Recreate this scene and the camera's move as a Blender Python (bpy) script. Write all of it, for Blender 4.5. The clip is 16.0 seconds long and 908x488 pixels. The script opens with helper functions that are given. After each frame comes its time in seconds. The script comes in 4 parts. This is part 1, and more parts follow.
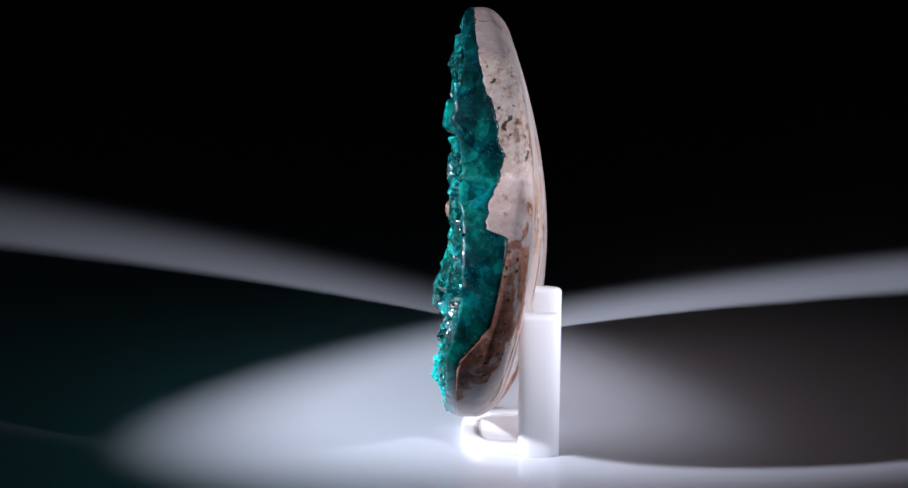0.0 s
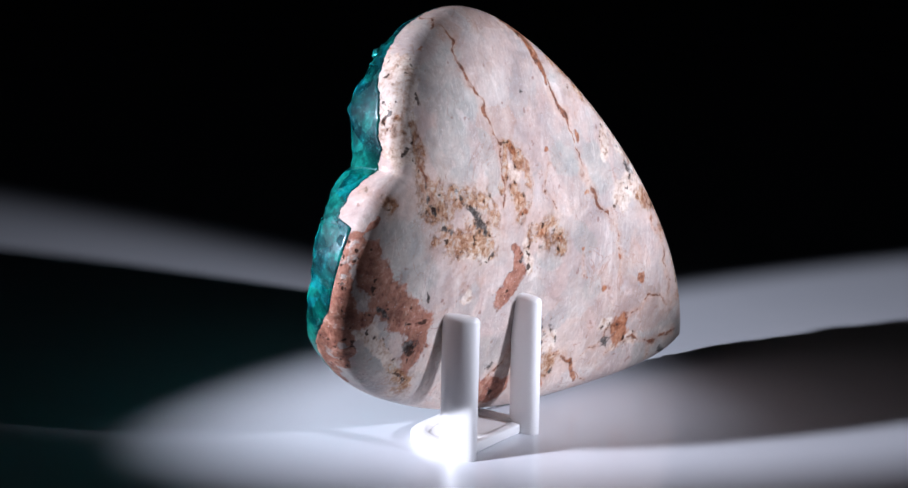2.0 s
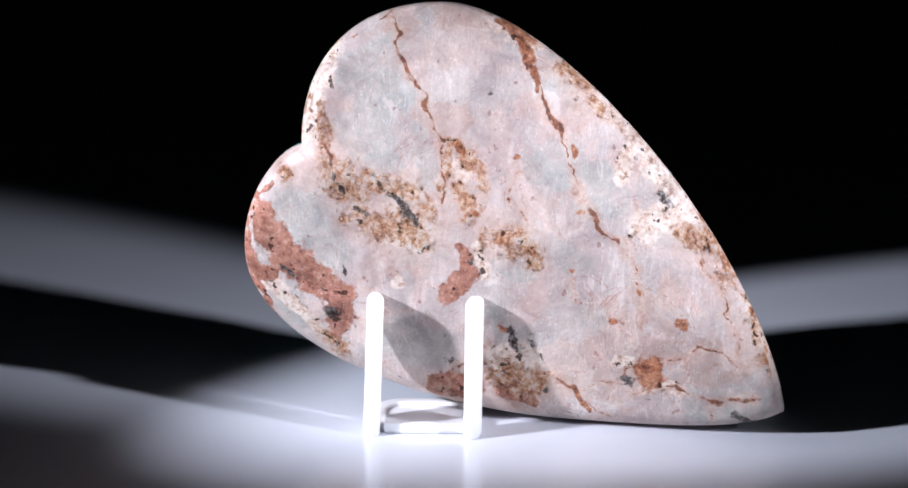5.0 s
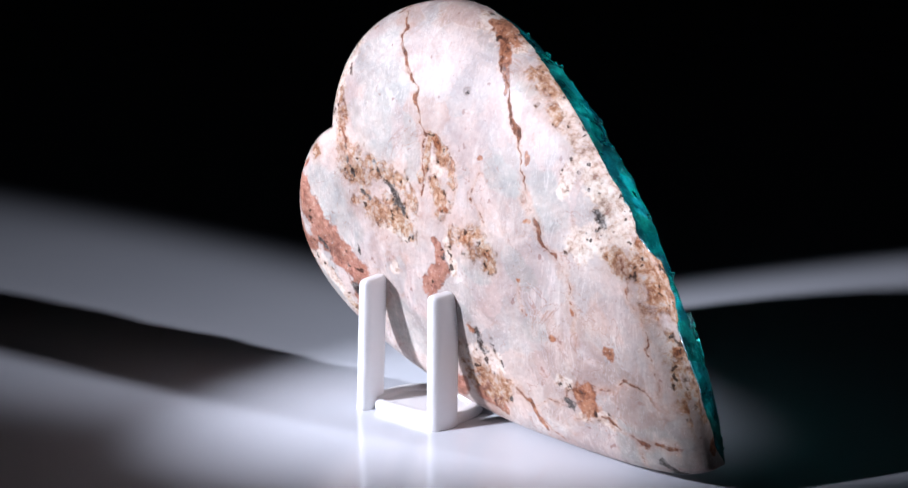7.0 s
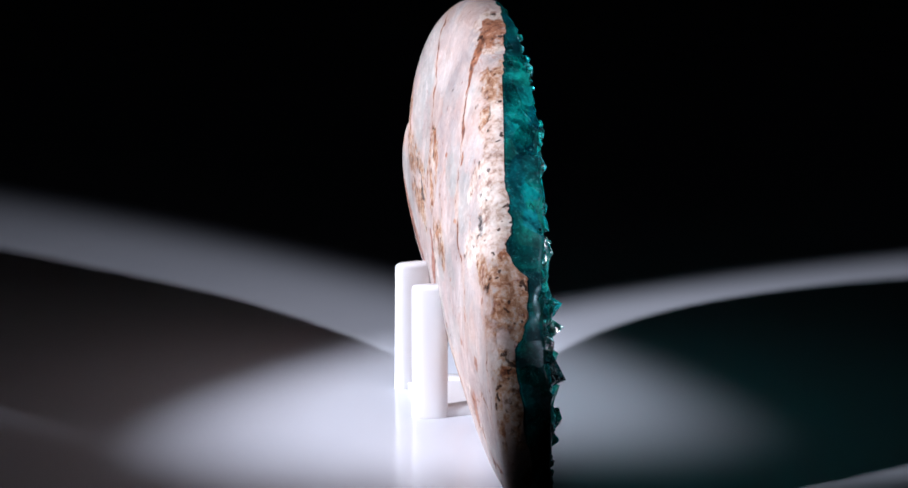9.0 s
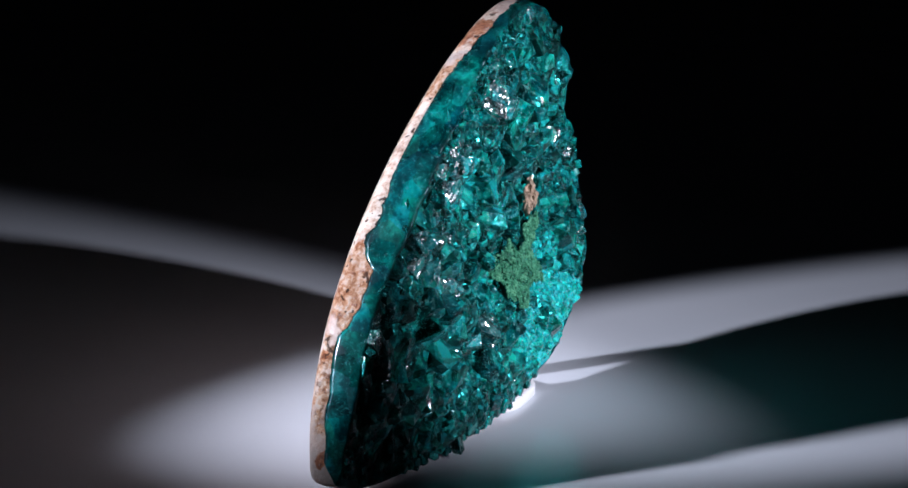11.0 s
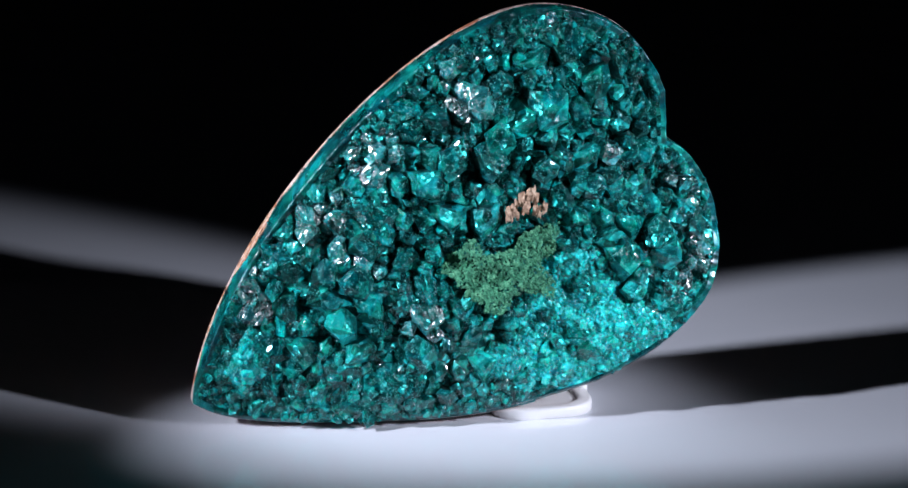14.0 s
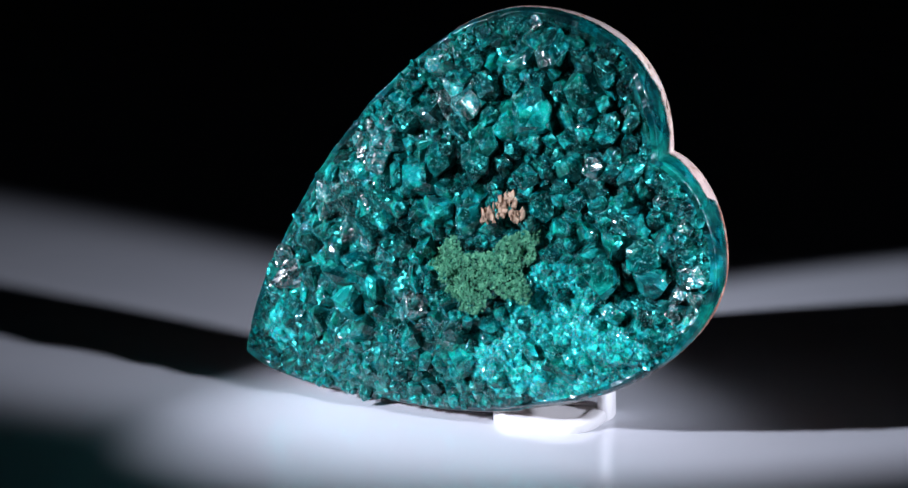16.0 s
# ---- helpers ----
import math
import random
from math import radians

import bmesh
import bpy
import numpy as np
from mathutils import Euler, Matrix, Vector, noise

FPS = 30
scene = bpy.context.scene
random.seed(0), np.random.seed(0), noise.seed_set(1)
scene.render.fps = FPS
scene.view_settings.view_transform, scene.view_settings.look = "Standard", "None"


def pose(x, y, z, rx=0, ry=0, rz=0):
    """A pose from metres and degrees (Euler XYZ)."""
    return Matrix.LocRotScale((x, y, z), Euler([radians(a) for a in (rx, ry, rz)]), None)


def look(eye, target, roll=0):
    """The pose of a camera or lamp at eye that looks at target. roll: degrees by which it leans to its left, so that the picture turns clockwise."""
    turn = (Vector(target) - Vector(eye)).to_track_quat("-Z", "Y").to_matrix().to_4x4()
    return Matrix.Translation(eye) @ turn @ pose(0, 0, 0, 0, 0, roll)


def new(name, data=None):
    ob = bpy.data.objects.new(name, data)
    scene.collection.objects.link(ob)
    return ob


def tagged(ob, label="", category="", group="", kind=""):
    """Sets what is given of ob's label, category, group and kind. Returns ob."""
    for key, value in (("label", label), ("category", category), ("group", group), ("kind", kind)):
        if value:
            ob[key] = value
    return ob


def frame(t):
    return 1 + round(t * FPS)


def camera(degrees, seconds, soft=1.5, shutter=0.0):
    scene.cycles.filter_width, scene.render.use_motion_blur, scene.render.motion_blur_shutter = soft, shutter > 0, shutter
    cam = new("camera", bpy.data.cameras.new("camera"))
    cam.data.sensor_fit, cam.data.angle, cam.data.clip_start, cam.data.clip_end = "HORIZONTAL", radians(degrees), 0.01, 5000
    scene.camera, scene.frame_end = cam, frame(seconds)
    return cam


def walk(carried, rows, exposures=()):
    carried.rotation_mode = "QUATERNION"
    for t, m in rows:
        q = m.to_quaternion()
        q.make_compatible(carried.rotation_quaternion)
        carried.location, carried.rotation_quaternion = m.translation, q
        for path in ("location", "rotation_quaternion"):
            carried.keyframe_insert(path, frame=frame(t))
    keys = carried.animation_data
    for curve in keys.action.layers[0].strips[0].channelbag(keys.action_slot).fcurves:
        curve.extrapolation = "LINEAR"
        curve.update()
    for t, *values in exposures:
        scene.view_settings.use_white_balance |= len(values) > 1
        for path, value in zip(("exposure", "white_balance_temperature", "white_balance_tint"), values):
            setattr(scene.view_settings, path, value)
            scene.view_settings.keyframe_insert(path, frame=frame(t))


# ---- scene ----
# A heart-shaped mineral specimen on a white stand turns before a fixed camera.
MM = 0.001
TURN = -18.19            # degrees a second, about the vertical through the origin
cam = camera(29.9, 16.0, soft=1.6)
EYE = pose(0, -0.300, 0.105, 90 - 13.34, 0, 1.154) @ pose(0, 0, 0, 0, 0, 0.142)
walk(cam, [(0.0, EYE), (16.0, EYE)])

# ---- light: a dark studio with two small spot lamps, one on either side ----
world = bpy.data.worlds.new("studio")
scene.world = world
world.use_nodes = True
world.node_tree.nodes["Background"].inputs[0].default_value = (0.52, 0.60, 0.80, 1)
world.node_tree.nodes["Background"].inputs[1].default_value = 0.0032


def spot(name, eye, aim, half_angle, blend, power, radius, colour):
    data = bpy.data.lights.new(name, "SPOT")
    data.energy, data.color, data.shadow_soft_size = power, colour, radius
    data.spot_size, data.spot_blend = radians(2 * half_angle), blend
    ob = new(name, data)
    ob.matrix_world = look(eye, aim)
    return ob


LAMP_TINT = (0.825, 0.848, 1.0)
spot("spot_lamp_a", (-0.292, -0.131, 0.161), (0.0600, 0.0337, 0.0), 8.45, 0.20, 10.1, 0.011, LAMP_TINT)
spot("spot_lamp_b", (0.239, -0.143, 0.131), (-0.0845, 0.0691, 0.0), 10.3, 0.74, 5.7, 0.009, LAMP_TINT)
scene.view_settings.exposure = 0.0


# ---- materials ----
def material(name):
    m = bpy.data.materials.new(name)
    m.use_nodes = True
    nt = m.node_tree
    return m, nt, nt.nodes["Principled BSDF"]


def node(nt, kind, **values):
    n = nt.nodes.new(kind)
    for k, v in values.items():
        n.inputs[k.replace("_", " ")].default_value = v
    return n


def noise_node(nt, coords, scale, detail=4.0, rough=0.55, distortion=0.0):
    n = node(nt, "ShaderNodeTexNoise", Scale=scale, Detail=detail, Roughness=rough, Distortion=distortion)
    nt.links.new(coords, n.inputs["Vector"])
    return n.outputs["Fac"]


def ramp(nt, fac, stops):
    n = nt.nodes.new("ShaderNodeValToRGB")
    r = n.color_ramp
    while len(r.elements) < len(stops):
        r.elements.new(0.5)
    for e, (p, c) in zip(r.elements, stops):
        e.position, e.color = p, (*c, 1) if len(c) == 3 else c
    nt.links.new(fac, n.inputs[0])
    return n.outputs[0]


def mix(nt, fac, a, b, blend="MIX"):
    n = nt.nodes.new("ShaderNodeMix")
    n.data_type, n.blend_type = "RGBA", blend
    for socket, v in ((n.inputs[0], fac), (n.inputs[6], a), (n.inputs[7], b)):
        if isinstance(v, (tuple, float, int)):
            socket.default_value = (*v, 1) if isinstance(v, tuple) else v
        else:
            nt.links.new(v, socket)
    return n.outputs[2]


def maths(nt, op, a, b=0.0, c=0.0, clamp=False):
    n = nt.nodes.new("ShaderNodeMath")
    n.operation, n.use_clamp = op, clamp
    for socket, v in zip(n.inputs, (a, b, c)):
        if isinstance(v, (float, int)):
            socket.default_value = v
        else:
            nt.links.new(v, socket)
    return n.outputs[0]


def step(nt, v, lo, hi):
    n = nt.nodes.new("ShaderNodeMapRange")
    n.interpolation_type = "SMOOTHSTEP"
    n.inputs[1].default_value, n.inputs[2].default_value = lo, hi
    nt.links.new(v, n.inputs[0])
    return n.outputs[0]


def bump(nt, bsdf, height, strength, distance):
    n = node(nt, "ShaderNodeBump", Strength=strength, Distance=distance)
    nt.links.new(height, n.inputs["Height"])
    nt.links.new(n.outputs[0], bsdf.inputs["Normal"])


def obj_coords(nt):
    return nt.nodes.new("ShaderNodeTexCoord").outputs["Object"]


def white_acrylic():
    m, nt, b = material("white_acrylic")
    co = obj_coords(nt)
    smear = noise_node(nt, co, 14, 5)
    fine = noise_node(nt, co, 260, 3)
    col = mix(nt, step(nt, smear, 0.3, 0.7), (0.695, 0.725, 0.785), (0.735, 0.76, 0.815))
    nt.links.new(col, b.inputs["Base Color"])
    nt.links.new(maths(nt, "MULTIPLY_ADD", smear, 0.14, 0.07), b.inputs["Roughness"])
    b.inputs["IOR"].default_value = 1.49
    bump(nt, b, fine, 0.02, 0.0002)
    return m


def white_plastic():
    m, nt, b = material("white_plastic")
    co = obj_coords(nt)
    b.inputs["Base Color"].default_value = (0.89, 0.89, 0.90, 1)
    b.inputs["Roughness"].default_value = 0.32
    b.inputs["Subsurface Weight"].default_value = 0.35
    b.inputs["Subsurface Radius"].default_value = (0.002, 0.002, 0.002)
    b.inputs["Subsurface Scale"].default_value = 1.0
    bump(nt, b, noise_node(nt, co, 900, 3), 0.05, 0.0002)
    return m


def black_cloth():
    m, nt, b = material("black_cloth")
    n = noise_node(nt, obj_coords(nt), 60, 4)
    nt.links.new(mix(nt, n, (0.006, 0.006, 0.008), (0.012, 0.012, 0.014)), b.inputs["Base Color"])
    b.inputs["Roughness"].default_value = 0.95
    return m


def field(nt, name):
    n = nt.nodes.new("ShaderNodeAttribute")
    n.attribute_name = name
    return n.outputs["Fac"]


def banded_stone():
    """Polished pale pink stone: grey translucent areas and a painted post shadow, rust veins, ochre, brick and dark
    crumbly areas.
    """
    m, nt, b = material("banded_stone")
    co = obj_coords(nt)
    wide = noise_node(nt, co, 45, 5, 0.6, 0.6)
    mid = noise_node(nt, co, 170, 6, 0.62, 0.8)
    fine = noise_node(nt, co, 700, 5, 0.65)
    grit = noise_node(nt, co, 1900, 3, 0.6)
    flow = nt.nodes.new("ShaderNodeMapping")
    flow.inputs["Rotation"].default_value = (radians(-28), 0, 0)
    flow.inputs["Scale"].default_value = (0.4, 1.0, 0.22)
    nt.links.new(co, flow.inputs[0])
    streak = noise_node(nt, flow.outputs[0], 210, 6, 0.6, 1.2)
    base = mix(nt, step(nt, wide, 0.36, 0.64), (0.55, 0.455, 0.425), (0.51, 0.465, 0.45))
    base = mix(nt, step(nt, streak, 0.50, 0.66), base, (0.67, 0.62, 0.59))
    base = mix(nt, maths(nt, "MULTIPLY", step(nt, streak, 0.44, 0.30), 0.6), base, (0.43, 0.355, 0.34))
    base = mix(nt, maths(nt, "MULTIPLY", step(nt, mid, 0.56, 0.70), 0.45), base, (0.54, 0.36, 0.30))
    patchy = noise_node(nt, co, 115, 6, 0.7, 1.2)
    base = mix(nt, maths(nt, "MULTIPLY", step(nt, patchy, 0.54, 0.66), 0.55), base, (0.45, 0.43, 0.42))
    base = mix(nt, maths(nt, "MULTIPLY", step(nt, patchy, 0.42, 0.30), 0.5), base, (0.66, 0.60, 0.56))
    broken = maths(nt, "MULTIPLY_ADD", mid, 1.6, -0.8)
    ragged = maths(nt, "MULTIPLY_ADD", fine, 1.6, -0.8)

    def mask(name, rough_mid, rough_fine, lo, hi):
        v = maths(nt, "ADD", field(nt, name), maths(nt, "MULTIPLY", broken, rough_mid))
        v = maths(nt, "ADD", v, maths(nt, "MULTIPLY", ragged, rough_fine))
        return step(nt, v, lo, hi)

    mottle = noise_node(nt, co, 330, 6, 0.75, 0.5)
    warp = nt.nodes.new("ShaderNodeVectorMath")
    warp.operation = "MULTIPLY_ADD"
    swirl = node(nt, "ShaderNodeTexNoise", Scale=130.0, Detail=4.0)
    nt.links.new(co, swirl.inputs["Vector"])
    nt.links.new(swirl.outputs["Color"], warp.inputs[0])
    warp.inputs[1].default_value = (0.010, 0.010, 0.010)
    nt.links.new(co, warp.inputs[2])
    plates = node(nt, "ShaderNodeTexVoronoi", Scale=95.0)
    nt.links.new(warp.outputs[0], plates.inputs["Vector"])
    joints = node(nt, "ShaderNodeTexVoronoi", Scale=95.0)
    joints.feature = "DISTANCE_TO_EDGE"
    nt.links.new(warp.outputs[0], joints.inputs["Vector"])
    tone = nt.nodes.new("ShaderNodeSeparateColor")
    nt.links.new(plates.outputs["Color"], tone.inputs[0])
    base = mix(nt, maths(nt, "MULTIPLY", step(nt, tone.outputs[0], 0.55, 0.8), 0.62), base, (0.42, 0.41, 0.40))
    base = mix(nt, maths(nt, "MULTIPLY", step(nt, tone.outputs[1], 0.6, 0.9), 0.55), base, (0.66, 0.56, 0.52))
    base = mix(nt, maths(nt, "MULTIPLY", step(nt, tone.outputs[2], 0.72, 0.9), 0.5), base, (0.46, 0.33, 0.28))
    crackle = maths(nt, "MULTIPLY", step(nt, joints.outputs["Distance"], 0.05, 0.0), step(nt, mid, 0.44, 0.60))
    base = mix(nt, maths(nt, "MULTIPLY", crackle, 0.55), base, mix(nt, step(nt, wide, 0.45, 0.55), (0.42, 0.27, 0.22), (0.70, 0.64, 0.60)))
    grey = mask("grey", 0.7, 0.3, 0.0, 0.35)
    base = mix(nt, maths(nt, "MULTIPLY", grey, 0.8), base, ramp(nt, mid, [(0.36, (0.37, 0.375, 0.36)), (0.5, (0.45, 0.46, 0.44)), (0.66, (0.58, 0.59, 0.57))]))
    band = mask("band", 0.8, 0.5, 0.2, 0.8)
    base = mix(nt, maths(nt, "MULTIPLY", band, 0.55), base, mix(nt, step(nt, streak, 0.42, 0.58), (0.52, 0.42, 0.40), (0.72, 0.65, 0.625)))
    # hairlines: rusty ones and healed white ones
    thread = maths(nt, "ABSOLUTE", maths(nt, "SUBTRACT", noise_node(nt, co, 95, 4, 0.55, 1.4), 0.5))
    thread = maths(nt, "MULTIPLY", step(nt, thread, 0.010, 0.002), step(nt, wide, 0.50, 0.58))
    base = mix(nt, maths(nt, "MULTIPLY", thread, 0.65), base, (0.36, 0.20, 0.16))
    healed = maths(nt, "ABSOLUTE", maths(nt, "SUBTRACT", noise_node(nt, flow.outputs[0], 330, 4, 0.6, 2.0), 0.5))
    healed = maths(nt, "MULTIPLY", step(nt, healed, 0.022, 0.004), step(nt, patchy, 0.42, 0.56))
    base = mix(nt, maths(nt, "MULTIPLY", healed, 0.5), base, (0.76, 0.72, 0.70))
    grain = noise_node(nt, co, 820, 4, 0.7, 0.3)
    stain = mask("ochre", 1.5, 1.0, -1.8, 0.5)
    base = mix(nt, maths(nt, "MULTIPLY", stain, 0.55), base, ramp(nt, mottle, [(0.36, (0.44, 0.25, 0.17)), (0.5, (0.60, 0.45, 0.37)), (0.66, (0.72, 0.62, 0.56))]))
    crumb = maths(nt, "MULTIPLY_ADD", grain, 0.6, maths(nt, "MULTIPLY", mottle, 0.4))
    cream = mask("cream", 0.6, 1.1, 0.05, 0.45)
    base = mix(nt, maths(nt, "MULTIPLY", cream, 0.9), base, ramp(nt, crumb, [(0.36, (0.20, 0.11, 0.075)), (0.44, (0.56, 0.42, 0.33)), (0.52, (0.74, 0.65, 0.57)), (0.64, (0.84, 0.79, 0.73))]))
    brick = mask("brick", 0.6, 0.9, 0.05, 0.35)
    base = mix(nt, maths(nt, "MULTIPLY", brick, 0.95), base, ramp(nt, crumb, [(0.36, (0.16, 0.06, 0.045)), (0.45, (0.35, 0.145, 0.10)), (0.56, (0.45, 0.22, 0.155)), (0.66, (0.60, 0.44, 0.36))]))
    gaps = noise_node(nt, co, 260, 5, 0.7, 0.6)
    base = mix(nt, brick, base, mix(nt, 1.0, base, ramp(nt, gaps, [(0.36, (0.62, 0.60, 0.60)), (0.5, (1.0, 0.98, 0.96)), (0.62, (1.25, 1.35, 1.4))]), "MULTIPLY"))
    ochre = maths(nt, "MULTIPLY", mask("ochre", 0.8, 1.3, -0.05, 0.55), step(nt, gaps, 0.36, 0.48))
    base = mix(nt, maths(nt, "MULTIPLY", ochre, 0.92), base, ramp(nt, crumb, [(0.36, (0.07, 0.03, 0.018)), (0.43, (0.30, 0.13, 0.06)), (0.50, (0.50, 0.29, 0.17)), (0.56, (0.66, 0.52, 0.41)), (0.64, (0.56, 0.55, 0.53))]))
    halo = mask("vein", 1.2, 1.2, -1.9, 0.5)
    base = mix(nt, maths(nt, "MULTIPLY", halo, 0.55), base, ramp(nt, crumb, [(0.38, (0.46, 0.25, 0.17)), (0.5, (0.60, 0.42, 0.33)), (0.64, (0.72, 0.62, 0.55))]))
    vein = maths(nt, "MULTIPLY", mask("vein", 1.3, 1.1, 0.20, 0.65), step(nt, noise_node(nt, co, 190, 3, 0.6), 0.38, 0.50))
    base = mix(nt, maths(nt, "MULTIPLY", vein, 0.9), base, ramp(nt, crumb, [(0.38, (0.06, 0.02, 0.012)), (0.50, (0.26, 0.09, 0.045)), (0.64, (0.52, 0.27, 0.15))]))
    rust = mask("rust", 0.8, 1.4, 0.05, 0.60)
    base = mix(nt, maths(nt, "MULTIPLY", rust, 0.9), base, ramp(nt, crumb, [(0.38, (0.07, 0.022, 0.012)), (0.46, (0.26, 0.085, 0.035)), (0.55, (0.44, 0.18, 0.085)), (0.66, (0.62, 0.42, 0.31))]))
    dark = mask("dark", 1.2, 2.4, 0.30, 0.95)
    base = mix(nt, maths(nt, "MULTIPLY", dark, 0.95), base, ramp(nt, crumb, [(0.42, (0.015, 0.014, 0.014)), (0.52, (0.10, 0.09, 0.085)), (0.62, (0.34, 0.33, 0.32))]))
    pits = maths(nt, "MULTIPLY", step(nt, noise_node(nt, co, 560, 2, 0.5), 0.63, 0.66), maths(nt, "MAXIMUM", brick, maths(nt, "MAXIMUM", ochre, cream)))
    base = mix(nt, maths(nt, "MULTIPLY", pits, 0.9), base, (0.04, 0.018, 0.012))
    specks = step(nt, noise_node(nt, co, 480, 2, 0.5), 0.70, 0.74)
    base = mix(nt, maths(nt, "MULTIPLY", specks, 0.55), base, (0.24, 0.10, 0.08))
    sugar = noise_node(nt, co, 1500, 5, 0.8)
    base = mix(nt, 1.0, base, ramp(nt, sugar, [(0.32, (0.90, 0.895, 0.895)), (0.5, (1.0, 1.0, 1.0)), (0.68, (1.08, 1.08, 1.08))]), "MULTIPLY")
    flecks = maths(nt, "MULTIPLY", step(nt, noise_node(nt, co, 1000, 2, 0.5, 1.0), 0.66, 0.70), step(nt, wide, 0.42, 0.58))
    base = mix(nt, maths(nt, "MULTIPLY", flecks, 0.35), base, (0.34, 0.18, 0.13))
    glitter = step(nt, noise_node(nt, co, 1900, 1, 0.4), 0.70, 0.74)
    base = mix(nt, maths(nt, "MULTIPLY", glitter, 0.35), base, (0.88, 0.86, 0.85))
    hue = mix(nt, step(nt, noise_node(nt, co, 90, 5, 0.65), 0.40, 0.62), (0.90, 0.83, 0.815), (0.91, 0.905, 0.90))
    base = mix(nt, 1.0, base, hue, "MULTIPLY")
    depth = noise_node(nt, co, 80, 6, 0.68, 0.9)
    base = mix(nt, 1.0, base, ramp(nt, depth, [(0.36, (0.78, 0.775, 0.79)), (0.50, (0.98, 0.975, 0.97)), (0.64, (1.16, 1.155, 1.14))]), "MULTIPLY")
    nt.links.new(base, b.inputs["Base Color"])
    crumbly = maths(nt, "MAXIMUM", maths(nt, "MAXIMUM", ochre, dark), maths(nt, "MAXIMUM", maths(nt, "MULTIPLY", brick, 0.6), maths(nt, "MULTIPLY", vein, 0.8)))
    rough = maths(nt, "MULTIPLY_ADD", crumbly, 0.25, 0.36)
    rough = maths(nt, "SUBTRACT", rough, maths(nt, "MULTIPLY", glitter, 0.22))
    nt.links.new(maths(nt, "MULTIPLY_ADD", mottle, 0.12, rough), b.inputs["Roughness"])
    b.inputs["Specular IOR Level"].default_value = 0.19
    b.inputs["Subsurface Weight"].default_value = 0.12
    b.inputs["Subsurface Radius"].default_value = (0.0016, 0.0011, 0.0009)
    b.inputs["Subsurface Scale"].default_value = 1.0
    relief = maths(nt, "MULTIPLY", crumbly, maths(nt, "MULTIPLY_ADD", mottle, 2.0, -1.5))
    relief = maths(nt, "ADD", relief, maths(nt, "MULTIPLY", grit, 0.05))
    relief = maths(nt, "SUBTRACT", maths(nt, "ADD", relief, maths(nt, "MULTIPLY", glitter, 0.12)), maths(nt, "MULTIPLY", pits, 0.5))
    bump(nt, b, relief, 0.7, 0.0006)
    return m


